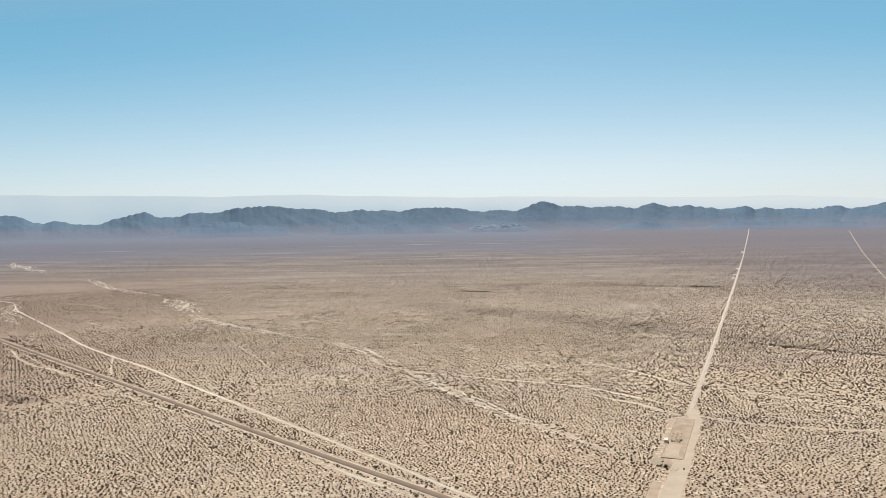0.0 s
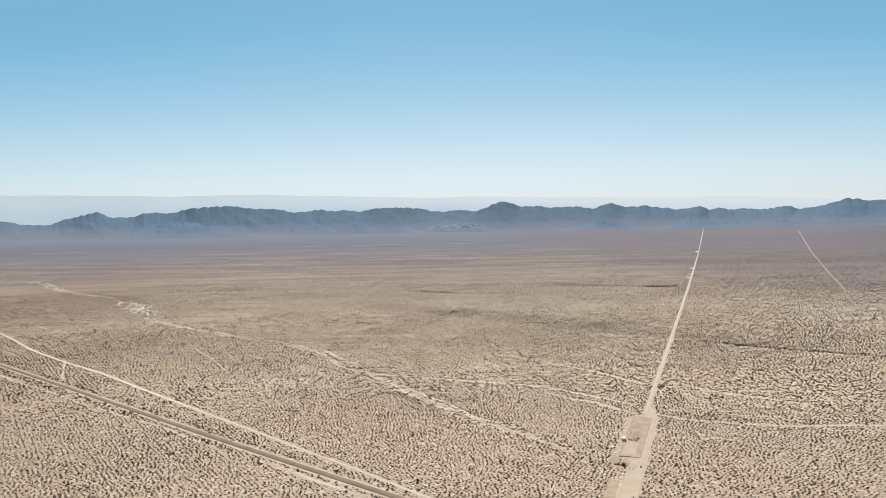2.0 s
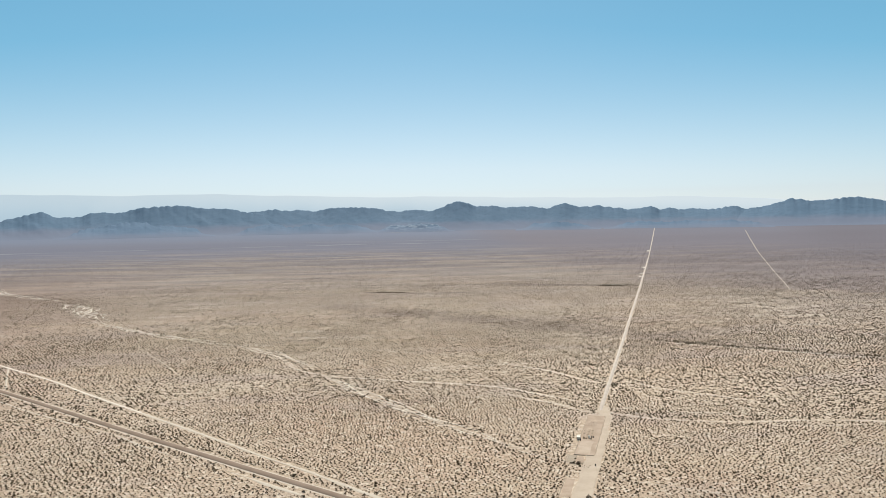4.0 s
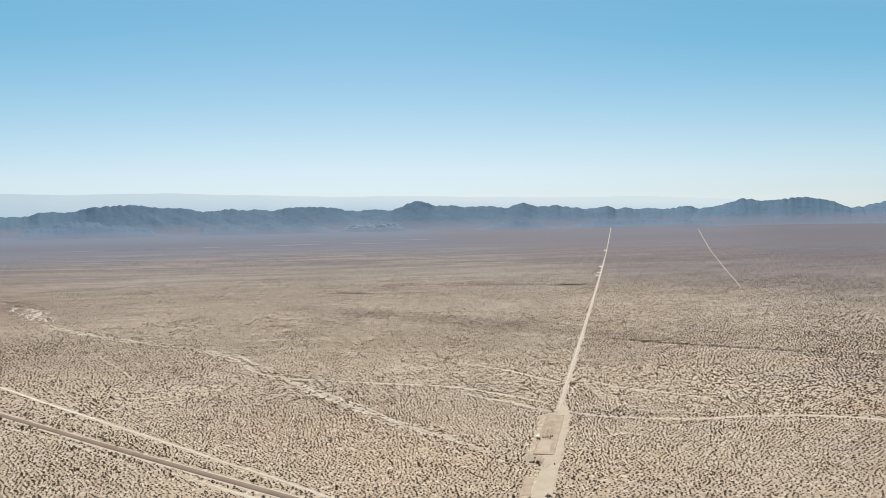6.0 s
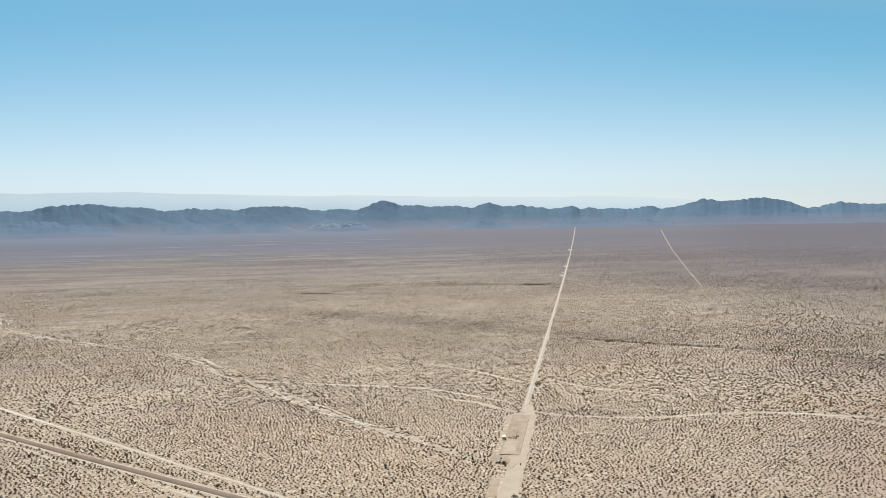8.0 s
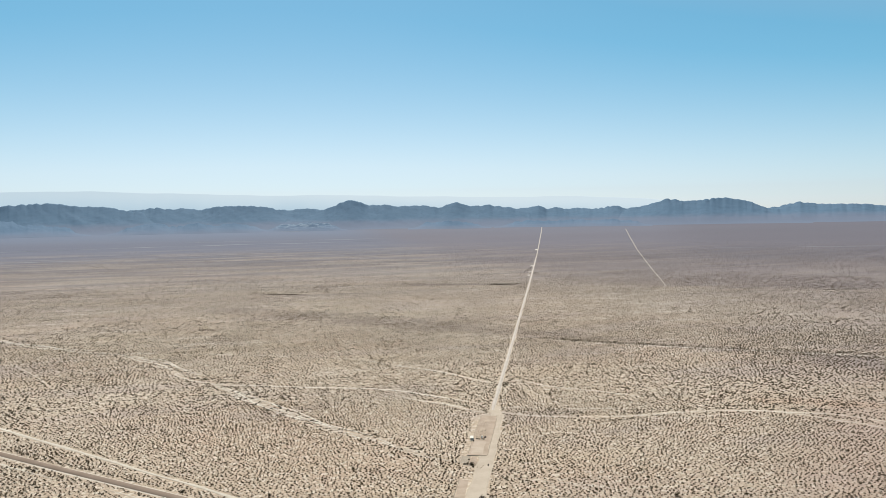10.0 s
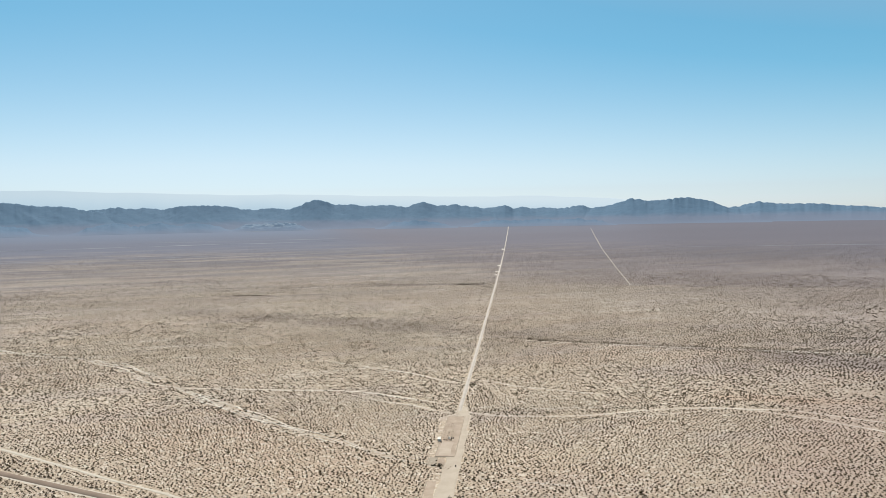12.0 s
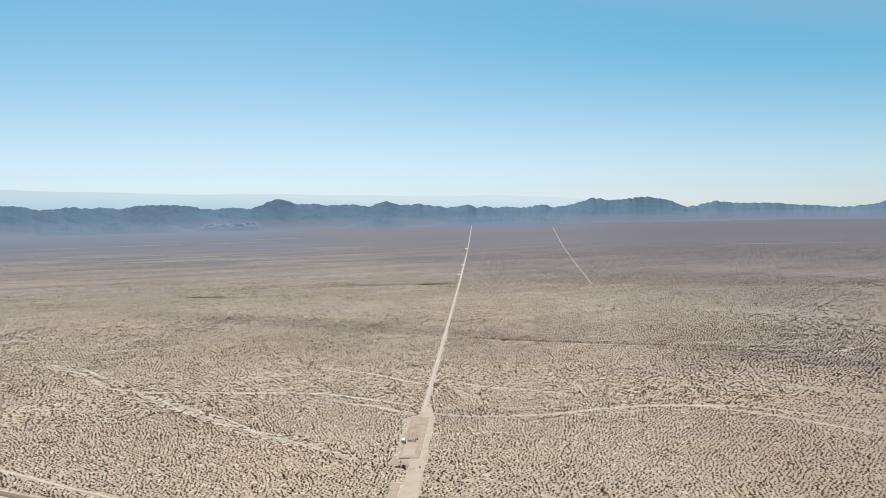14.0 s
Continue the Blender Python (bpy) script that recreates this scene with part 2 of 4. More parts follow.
# far softening put into the leaf colours: paler with distance
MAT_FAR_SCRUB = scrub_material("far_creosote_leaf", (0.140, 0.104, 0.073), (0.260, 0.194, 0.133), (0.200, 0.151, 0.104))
MAT_PALE_SCRUB = scrub_material("paled_creosote_leaf", (0.165, 0.13, 0.11), (0.25, 0.198, 0.165), (0.205, 0.162, 0.135))
MAT_NEAR = scrub_material("near_creosote_leaf", (0.056, 0.039, 0.021), (0.146, 0.101, 0.057), (0.105, 0.074, 0.042))
MAT_BUSH = scrub_material("bush_leaf", (0.103, 0.072, 0.036), (0.212, 0.157, 0.085), (0.158, 0.117, 0.064))
MAT_TUFT = scrub_material("bursage_leaf", (0.155, 0.110, 0.066), (0.280, 0.205, 0.126), (0.220, 0.158, 0.096))
MAT_SHRUB = scrub_material("dark_shrub_leaf", (0.042, 0.032, 0.018), (0.088, 0.066, 0.037), (0.07, 0.05, 0.029))
MAT_STEM = plain("grey_bark", (0.20, 0.155, 0.115), 0.9)
MAT_ROCK = rock_material("haze_blue_rock", (0.112, 0.180, 0.252), (0.123, 0.193, 0.268), (0.099, 0.159, 0.226), (0.160, 0.205, 0.275))
MAT_PALE_ROCK = rock_material("hazed_pale_granite", (0.118, 0.172, 0.240), (0.145, 0.200, 0.270), (0.44, 0.48, 0.52), (0.150, 0.200, 0.275), 90, 40, 80, 44)
MAT_WHITE = plain("white_paint", (0.88, 0.80, 0.68), 0.9, 0, 0.15)
MAT_WOOD = plain("weathered_planks", (0.50, 0.375, 0.265), 0.85, 0, 0.35)
MAT_DARK = plain("dark_painted_steel", (0.045, 0.04, 0.038), 0.6, 0, 0.3)
MAT_GREY = plain("galvanised_steel", (0.42, 0.42, 0.41), 0.45, 0.6, 0.3)


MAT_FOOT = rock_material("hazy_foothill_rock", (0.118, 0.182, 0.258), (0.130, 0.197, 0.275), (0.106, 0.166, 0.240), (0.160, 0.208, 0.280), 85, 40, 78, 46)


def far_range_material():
    """The palest range, its haze painted in as a glow: it pales towards its crest and towards the east, where it is
    lost against the sky.
    """
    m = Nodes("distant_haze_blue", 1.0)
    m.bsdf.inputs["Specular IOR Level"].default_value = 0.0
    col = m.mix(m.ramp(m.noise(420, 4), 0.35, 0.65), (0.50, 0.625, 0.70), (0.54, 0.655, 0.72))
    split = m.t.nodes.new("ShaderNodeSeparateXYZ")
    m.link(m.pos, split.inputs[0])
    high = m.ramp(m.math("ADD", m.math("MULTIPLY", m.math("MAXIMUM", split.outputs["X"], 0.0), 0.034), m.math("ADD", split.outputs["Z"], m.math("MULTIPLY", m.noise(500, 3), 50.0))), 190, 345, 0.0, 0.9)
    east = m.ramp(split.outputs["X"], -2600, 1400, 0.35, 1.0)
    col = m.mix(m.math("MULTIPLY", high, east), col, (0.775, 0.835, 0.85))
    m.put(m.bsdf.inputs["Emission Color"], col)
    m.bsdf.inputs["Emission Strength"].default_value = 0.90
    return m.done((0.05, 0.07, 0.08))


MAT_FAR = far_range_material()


# ======== mesh helpers ========
def mesh_from(name, verts, faces, material, smooth=False):
    me = bpy.data.meshes.new(name)
    v = np.asarray(verts, dtype=np.float32)
    f = np.asarray(faces, dtype=np.int32)
    n, k = f.shape
    me.vertices.add(len(v))
    me.vertices.foreach_set("co", v.ravel())
    me.loops.add(n * k)
    me.loops.foreach_set("vertex_index", f.ravel())
    me.polygons.add(n)
    me.polygons.foreach_set("loop_start", np.arange(0, n * k, k, dtype=np.int32))
    me.polygons.foreach_set("use_smooth", np.full(n, smooth))
    me.update(calc_edges=True)
    me.validate()
    me.materials.append(material)
    return me


def part(name, bm, material, parent, label=""):
    me = bpy.data.meshes.new(name)
    bm.to_mesh(me)
    bm.free()
    me.materials.append(material)
    ob = new(name, me)
    ob.parent = parent
    if label:
        tagged(ob, label)
    return ob


def thing(name, m, label, category, group=""):
    ob = new(name)
    ob.matrix_world = m
    return tagged(ob, label, category, group)


def box(bm, cx, cy, cz, sx, sy, sz, bevel=0.0):
    r = bmesh.ops.create_cube(bm, size=1.0, matrix=Matrix.LocRotScale((cx, cy, cz), None, (sx, sy, sz)))
    if bevel:
        edges = list({e for v in r["verts"] for e in v.link_edges})
        bmesh.ops.bevel(bm, geom=edges, offset=bevel, segments=2, affect="EDGES")
    return bm


def cylinder(bm, cx, cy, z0, z1, r0, r1, n=20):
    bmesh.ops.create_cone(bm, cap_ends=True, segments=n, radius1=r0, radius2=r1, depth=z1 - z0,
                          matrix=Matrix.Translation((cx, cy, (z0 + z1) / 2)))
    return bm


# ======== the ground ========
def terrain(x, y):
    """Height of the plain: a flat valley floor that climbs towards the hills, bent up to fit the camera's view."""
    x, y = np.asarray(x, float), np.asarray(y, float)
    r = np.hypot(x, y)
    z = 92.0 * (np.clip(r - 1200, 0, None) / 3300.0) ** 2
    z = z + 0.32 * np.sin(x / 83.0 + 1.3) * np.sin(y / 117.0 + 0.4) + 0.22 * np.sin((x * 0.8 + y * 0.5) / 47.0)
    k = np.clip((r - 1100) / 1500.0, 0, 1)
    z = z + k * (1.3 * np.sin(y / 210.0 + 1.1 * np.sin(x / 640.0)) + 0.9 * np.sin(y / 97.0 + x / 900.0 + 0.8 * np.sin(x / 380.0)))
    return z


def build_ground():
    radii = np.concatenate([[0.001, 6, 20, 40, 65, 90, 120, 150, 180, 210, 235, 256], np.geomspace(275, 4985, 200)])
    n = 512
    a = np.linspace(0, 2 * np.pi, n, endpoint=False)
    R, A = np.meshgrid(radii, a, indexing="ij")
    X, Y = R * np.sin(A), R * np.cos(A)
    verts = np.stack([X, Y, terrain(X, Y)], -1).reshape(-1, 3)
    i, j = np.meshgrid(np.arange(len(radii) - 1), np.arange(n), indexing="ij")
    j2 = (j + 1) % n
    faces = np.stack([i * n + j, i * n + j2, (i + 1) * n + j2, (i + 1) * n + j], -1).reshape(-1, 4)
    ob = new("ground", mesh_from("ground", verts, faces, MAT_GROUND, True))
    tagged(ob, "pale tan sandy desert plain with darker patches, hazed far off", "ground", kind="structure")


build_ground()


# a coarse map of the plan, for where the scrub grows: 0 bare, 1 usual, above 1 dense
CELL, MX, MY, NX, NY = 1.5, -1250.0, 200.0, 2000, 1240
cover_map = np.ones((NX, NY), np.float32)


def stamp(pts, half, value):
    """Write a cover value along a line of the plan."""
    p = densify(pts, 1.0)
    k = int(math.ceil(half / CELL))
    ix, iy = ((p[:, 0] - MX) / CELL).astype(int), ((p[:, 1] - MY) / CELL).astype(int)
    for dx in range(-k, k + 1):
        for dy in range(-k, k + 1):
            if math.hypot(dx, dy) * CELL <= half:
                u, v = ix + dx, iy + dy
                ok = (u >= 0) & (u < NX) & (v >= 0) & (v < NY)
                if value > 0:
                    keep = cover_map[u[ok], v[ok]] > 0
                    cover_map[u[ok][keep], v[ok][keep]] = value
                else:
                    cover_map[u[ok], v[ok]] = value


def densify(pts, step):
    """A smooth line through the points of a plan, sampled every step metres."""
    p = [Vector(q) for q in pts]
    p = [2 * p[0] - p[1]] + p + [2 * p[-1] - p[-2]]
    out = []
    for a, b, c, d in zip(p, p[1:], p[2:], p[3:]):
        n = max(1, int((c - b).length / step))
        for k in range(n):
            t = k / n
            out.append(0.5 * (2 * b + (c - a) * t + (2 * a - 5 * b + 4 * c - d) * t * t + (3 * b - a - 3 * c + d) * t ** 3))
    out.append(p[-2])
    return np.array([(q.x, q.y) for q in out])


def ribbon_mesh(name, pts, width, material, profile, step=5.0, lift=0.10, ragged=0.12, seed=0, end_width=None):
    """A strip of ground along a line. profile: (across from -1 to 1, height) from one edge to the other."""
    rng = np.random.default_rng(seed)
    p = densify(pts, step)
    d = np.gradient(p, axis=0)
    d /= np.linalg.norm(d, axis=1)[:, None] + 1e-9
    side = np.stack([d[:, 1], -d[:, 0]], -1)
    n, k = len(p), len(profile)
    w = np.linspace(width, end_width or width, n) / 2
    if ragged >= 0.4:
        # washed-out tracks and channels pinch out and widen again
        pinch = np.interp(np.arange(n), np.arange(n // 5 + 4) * 5, rng.uniform(0.1 if ragged < 0.6 else -0.4, 1.5, n // 5 + 4))
        ends = np.clip(np.minimum(np.arange(n), np.arange(n)[::-1]) / 7.0, 0.1, 1)
        w = w * np.clip(pinch, 0.3 if ragged < 0.6 else 0.06, 1.35) * ends
    knots = rng.normal(0, 1, (2, n // 3 + 4))
    wob = [np.interp(np.arange(n), np.arange(knots.shape[1]) * 3, q) for q in knots]
    verts = []
    for c, h in profile:
        edge = w * c * (1 + ragged * np.clip(wob[0 if c < 0 else 1], -1.8, 1.8) * abs(c))
        q = p + side * edge[:, None]
        verts.append(np.concatenate([q, (terrain(q[:, 0], q[:, 1]) + lift + h)[:, None]], 1))
    verts = np.stack(verts, 1).reshape(-1, 3)
    i, j = np.meshgrid(np.arange(n - 1), np.arange(k - 1), indexing="ij")
    faces = np.stack([i * k + j, i * k + j + 1, (i + 1) * k + j + 1, (i + 1) * k + j], -1).reshape(-1, 4)
    return mesh_from(name, verts, faces, material, True)


GRADED = [(-1.12, -0.25), (-1.0, 0.22), (-0.86, 0.02), (0, 0.08), (0.86, 0.02), (1.0, 0.22), (1.12, -0.25)]
PAVED = [(-1.0, -0.22), (-0.93, 0.03), (0, 0.09), (0.93, 0.03), (1.0, -0.22)]
TRACK = [(-1.0, -0.20), (-0.8, 0.02), (-0.35, -0.05), (0, 0.05), (0.35, -0.05), (0.8, 0.02), (1.0, -0.20)]
SHEET = [(-1.0, -0.20), (-0.75, 0.0), (0, -0.04), (0.75, 0.0), (1.0, -0.20)]


def road(name, pts, width, material, profile, label, category="road", clear=0.6, seed=0, ragged=0.1, lift=0.10, step=5.0, end_width=None):
    ob = new(name, ribbon_mesh(name, pts, width, material, profile, step, lift, ragged, seed, end_width))
    stamp(pts, width / 2 + clear, 0)
    return tagged(ob, label, category, kind="structure")


# ======== roads and tracks ========
ROAD_DIR = Vector((0.4347, 1.0)).normalized()
ROAD_SIDE = Vector((ROAD_DIR.y, -ROAD_DIR.x))


def main_road():
    far = [(153 + 0.4347 * (y - 448), y) for y in (444, 520, 700, 980, 1500, 2110, 3000, 3900, 4350)]
    road("dirt_road", far, 2.6, MAT_ROAD, GRADED, "long straight pale graded dirt road across the desert", seed=1, ragged=0.14, end_width=3.7)
    near = [(153.5, 445), (150.2, 432.4), (141.7, 412.5), (131, 388.5), (118.3, 358.5), (107, 332.4), (96.2, 308), (70, 250), (45, 192), (20, 130)]
    road("dirt_road", near[1:], 8.2, MAT_NEAR_ROAD, GRADED, "wide pale graded dirt road beside the bare yard", seed=2, ragged=0.09, step=3.0)
    road("dirt_road_junction", [(156, 452), (153.2, 443), (149.6, 432), (147.6, 428)], 6.8, MAT_NEAR_ROAD, SHEET,
         "pale trampled sand where road and tracks meet", seed=3, ragged=0.15, step=2.0, lift=0.16)
    # lay-bys beside the far road
    for y, w, ln in ((1455, 9, 22), (1530, 8, 16), (1700, 9, 26), (2320, 12, 40)):
        x = 153 + 0.4347 * (y - 448) - 5.5
        road("lay_by", [(x - 0.2 * ln, y - 0.46 * ln), (x, y), (x + 0.2 * ln, y + 0.46 * ln)], w, MAT_SAND, SHEET,
             "small pale sandy lay-by beside the dirt road", "lay-by", seed=int(y), ragged=0.3, step=3.0)


def second_road():
    road("dirt_road", [(711, 1123), (1100, 1862), (1480, 2584), (1880, 3344)], 1.15, MAT_TRACK, GRADED,
         "narrow straight pale dirt road running to the hills", seed=4, end_width=2.2)
    road("dirt_track", [(700, 1124), (763, 1056), (846, 995), (959, 910), (1064, 821)], 1.8, MAT_BERM, TRACK,
         "faint brown dirt track meeting the straight road", "track", seed=5, ragged=0.35)


def paved_road():
    line = [(-700, 1000), (-488, 790), (-231, 536), (-127, 434), (-48, 358), (1, 311), (60, 253), (140, 175)]
    road("road_shoulder", line, 7.0, MAT_TRACK, SHEET, "pale gravel shoulder of the paved road", "shoulder", clear=0.4, seed=6, ragged=0.12)
    road("paved_road", line, 4.6, MAT_ASPHALT, PAVED, "weathered grey-brown two-lane paved desert road", seed=7, ragged=0.02, lift=0.22)


def tracks():
    a = [(-860, 1290), (-753, 1224), (-707, 1185), (-642, 1085), (-548, 965), (-436, 825), (-378, 750), (-313, 677), (-248, 609),
         (-202, 555), (-147, 493), (-99, 439), (-76, 413), (-51, 384), (-29, 360), (2, 323), (40, 283)]
    road("dirt_track", a[:11], 2.1, MAT_SAND, TRACK, "pale winding dirt track alongside the paved road", "track", seed=8, ragged=0.2)
    road("dirt_track", a[10:], 2.4, MAT_TRACK, TRACK, "pale narrow dirt track fading beside the paved road", "track", seed=9, ragged=0.3)
    road("dirt_track", [(-311, 674), (-300, 648), (-290, 624), (-273, 586)], 1.7, MAT_TRACK, TRACK,
         "short dirt track joining two roads", "track", seed=10, ragged=0.25)
    road("dirt_track", [(-416, 707), (-367, 651), (-313, 593), (-262, 547), (-228, 513), (-177, 467), (-145, 440), (-125, 418), (-99, 392)],
         1.5, MAT_TRACK, TRACK, "pale narrow dirt track below the paved road", "track", seed=11, ragged=0.42)
    road("dirt_track", [(-450, 735), (-432, 718), (-396, 670), (-361, 634), (-338, 619), (-303, 586)], 2.1, MAT_TRACK, TRACK,
         "faint dirt track curving below the paved road", "track", seed=12, ragged=0.4)
    road("dirt_track", [(-70, 368), (-40, 338), (-10, 310)], 2.0, MAT_TRACK, TRACK, "faint dirt track along the road edge", "track", seed=13, ragged=0.4)
    road("dirt_track", [(-31, 589), (-11, 578), (40, 553), (95, 525), (125, 492), (150, 461)], 1.3, MAT_SAND, TRACK,
         "thin pale track through the scrub", "track", seed=14, ragged=0.4, clear=0.95)
    road("dirt_track", [(100, 500), (114, 482), (127, 468), (137, 449), (143, 440)], 1.2, MAT_SAND, TRACK,
         "thin pale track through the scrub", "track", seed=15, ragged=0.4, clear=0.95)
    road("dirt_track", [(155, 436), (168, 425), (197, 410), (233, 401), (268, 399), (306, 390), (332, 376), (350, 367), (362, 352), (372, 337), (384, 322), (402, 300)],
         1.05, MAT_SAND, TRACK, "thin pale track curving through dense scrub", "track", seed=16, ragged=0.6, clear=1.0)
    road("dirt_track", [(158, 447), (171, 444), (192, 433), (230, 420), (262, 408)], 1.5, MAT_TRACK, TRACK,
         "thin pale track through the scrub", "track", seed=17, ragged=0.45, clear=0.5)
    road("dirt_track", [(-130, 765), (-102, 752), (-7, 706), (60, 668), (88, 651), (129, 600)], 1.6, MAT_TRACK, TRACK,
         "faint sandy track through the scrub", "track", seed=18, ragged=0.5, clear=0.5)
    road("dirt_track", [(290, 690), (320, 660), (409, 590), (502, 523), (560, 482), (640, 430)], 1.3, MAT_SAND, TRACK,
         "thin pale track beside a scrubby wash", "track", seed=19, ragged=0.5, clear=0.75)
    for k, pts in enumerate(([(-588, 1163), (-556, 1143), (-507, 1089)], [(-764, 1423), (-724, 1385)], [(-466, 935), (-425, 894), (-400, 878)],
                             [(-410, 754), (-372, 711)], [(-198, 589), (-180, 550), (-169, 527)], [(-224, 758), (-178, 671), (-146, 603)])):
        road("dirt_track", pts, 1.7 if k < 3 else 0.8, MAT_TRACK, TRACK, "short faint sandy track through the scrub", "track", seed=61 + k, ragged=0.5, clear=0.5)
    road("dirt_track", [(318, 384), (332, 370), (341, 356), (350, 345), (355, 332), (361, 321), (367, 307), (376, 288)], 1.4, MAT_SAND, TRACK,
         "thin pale track through dense scrub", "track", seed=44, ragged=0.6, clear=0.9)
    road("dirt_track", [(238, 392), (262, 388), (282, 386), (295, 386)], 1.1, MAT_SAND, TRACK, "short thin pale track through the scrub", "track", seed=45, ragged=0.6, clear=0.3)
    road("dirt_track", [(395, 1057), (484, 1021), (591, 953)], 1.6, MAT_TRACK, TRACK, "thin pale track across the middle plain", "track", seed=46, ragged=0.5, clear=0.7)
    road("dirt_track", [(528, 499), (546, 480), (575, 481), (610, 487)], 1.2, MAT_SAND, TRACK, "thin pale track bending along a dark wash", "track", seed=47, ragged=0.5, clear=0.7)
    for k, pts in enumerate(([(192, 524), (205, 509), (214, 492), (239, 468), (260, 445)], [(119, 609), (148, 574), (162, 546), (174, 520)])):
        road("dirt_track", pts, 1.2, MAT_SAND, TRACK, "faint sandy track through the scrub", "track", seed=41 + k, ragged=0.55, clear=0.92)
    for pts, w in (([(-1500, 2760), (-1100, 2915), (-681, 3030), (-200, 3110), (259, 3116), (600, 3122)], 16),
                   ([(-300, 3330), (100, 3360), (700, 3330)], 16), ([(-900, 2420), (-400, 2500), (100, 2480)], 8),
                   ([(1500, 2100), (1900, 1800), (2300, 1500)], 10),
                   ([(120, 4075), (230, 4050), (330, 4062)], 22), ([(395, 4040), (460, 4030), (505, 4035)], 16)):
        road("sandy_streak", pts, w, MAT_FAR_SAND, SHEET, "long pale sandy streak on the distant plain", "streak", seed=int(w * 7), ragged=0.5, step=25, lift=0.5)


main_road()
second_road()
paved_road()
tracks()


# ======== dry washes ========
def braid(line, spread, count, width, seed, label="braided pale sand channel of a dry wash", whole=False):
    """Several wandering sandy channels along one line of the plan, as one wash."""
    rng = np.random.default_rng(seed)
    p = densify(line, 8.0)
    d = np.gradient(p, axis=0)
    d /= np.linalg.norm(d, axis=1)[:, None]
    side = np.stack([d[:, 1], -d[:, 0]], -1)
    s = np.arange(len(p)) * 8.0
    stamp(line, spread + 5, 1.5)
    for k in range(count):
        ph, wl1, wl2 = rng.uniform(0, 6.28, 2), rng.uniform(45, 80), rng.uniform(18, 34)
        lane = rng.uniform(-1, 1) * np.sin(np.linspace(0.25, 2.9, len(s)) + rng.uniform(-0.2, 0.2)) ** 0.6
        off = spread * (0.85 * lane + 0.30 * np.sin(s / wl1 * 2 + ph[0]) + 0.24 * np.sin(s / wl2 * 2 + ph[1]))
        q = p + side * off[:, None]
        i0 = int(rng.uniform(0, 0.45) * len(p))
        i1 = int(rng.uniform(0.55, 1.0) * len(p))
        if whole and k < 3:
            i0, i1 = 0, len(p)
        if i1 - i0 < 4:
            continue
        road("dry_wash", [tuple(v) for v in q[i0:i1]], width * rng.uniform(0.4, 0.9), MAT_SAND, SHEET, label, "wash",
             clear=0.5, seed=seed + k, ragged=0.62, step=2.2, lift=0.10 + 0.012 * k)
    # bushes standing on islands between the channels and in them
    q = densify(line, 3.2)
    q = q + rng.uniform(-1, 1, q.shape) * spread * 0.8
    for u, v in q[rng.uniform(size=len(q)) < 0.75]:
        i, j = int((u - MX) / CELL), int((v - MY) / CELL)
        if 0 < i < NX - 1 and 0 < j < NY - 1:
            cover_map[i:i + 2, j:j + 2] = 2.3


braid([(-1420, 2380), (-1304, 2181), (-1110, 1958), (-1000, 1850)], 34, 8, 4.5, 20, "pale sandy patches of a distant dry wash")
braid([(-940, 1806), (-771, 1603), (-675, 1460), (-585, 1371), (-496, 1279), (-440, 1180)], 13, 8, 2.0, 30)
braid([(-496, 1279), (-430, 1165), (-372, 1050), (-328, 955)], 20, 15, 1.7, 40, "broad pale sandy fan of a dry wash")
braid([(-350, 1000), (-310, 940), (-251, 872), (-180, 802), (-122, 750)], 7, 7, 1.2, 50, whole=True)
braid([(-122, 750), (-79, 686), (-47, 619), (-31, 589)], 8, 7, 1.1, 60, whole=True)
braid([(-31, 589), (-12, 549), (23, 477), (39, 448), (57, 422), (67, 404), (85, 373), (106, 347)], 6, 8, 1.25, 70, whole=True)
braid([(106, 347), (120, 325), (150, 305), (180, 280)], 3, 1, 0.9, 80)
road("dirt_track", [(-481, 851), (-478, 838), (-465, 815), (-470, 806), (-452, 791), (-445, 765)], 1.6, MAT_SAND, TRACK,
     "thin zigzag track near the paved road", "track", seed=27, ragged=0.4, clear=0.4)
braid([(-720, 1210), (-661, 1101), (-598, 1000), (-537, 905)], 13, 9, 2.0, 90, "pale sandy patch of a dry wash")
for row in ([(192, 524), (205, 509), (214, 492), (239, 468), (260, 445)], [(119, 609), (148, 574), (162, 546), (174, 520)],
            [(-31, 589), (-11, 578), (40, 553), (95, 525), (125, 492), (150, 461)], [(100, 500), (127, 468), (143, 440)],
            [(-102, 752), (-7, 706), (60, 668), (129, 600)], [(158, 447), (192, 433), (230, 420), (262, 408)],
            [(-488, 797), (-231, 543), (-127, 441), (-48, 365)], [(-495, 783), (-237, 530), (-134, 428), (-54, 352)]):
    stamp(row, 3.6, 1.9)
stamp([(285, 712), (320, 668), (365, 633), (409, 600), (450, 566), (502, 533), (552, 496), (640, 450)], 6, 2.5)
stamp([(450, 548), (520, 500), (580, 468), (640, 430)], 16, 1.35)
stamp([(200, 730), (240, 735), (285, 712)], 8, 1.7)
stamp([(257, 1376), (380, 1330), (500, 1290)], 5, 2.6)
stamp([(-52, 1319), (102, 1278)], 4, 2.4)
stamp([(20, 1405), (160, 1385), (300, 1362)], 8, 2.0)
stamp([(-60, 1060), (60, 985), (150, 900), (230, 800), (272, 740)], 42, 1.35)
stamp([(60, 985), (150, 900), (230, 800), (272, 740)], 22, 1.55)
stamp([(470, 545), (540, 500), (620, 455), (700, 410)], 17, 2.3)
stamp([(-345, 530), (-318, 520), (-286, 502)], 11, 1.6)
stamp([(-340, 480), (-310, 465)], 12, 1.5)
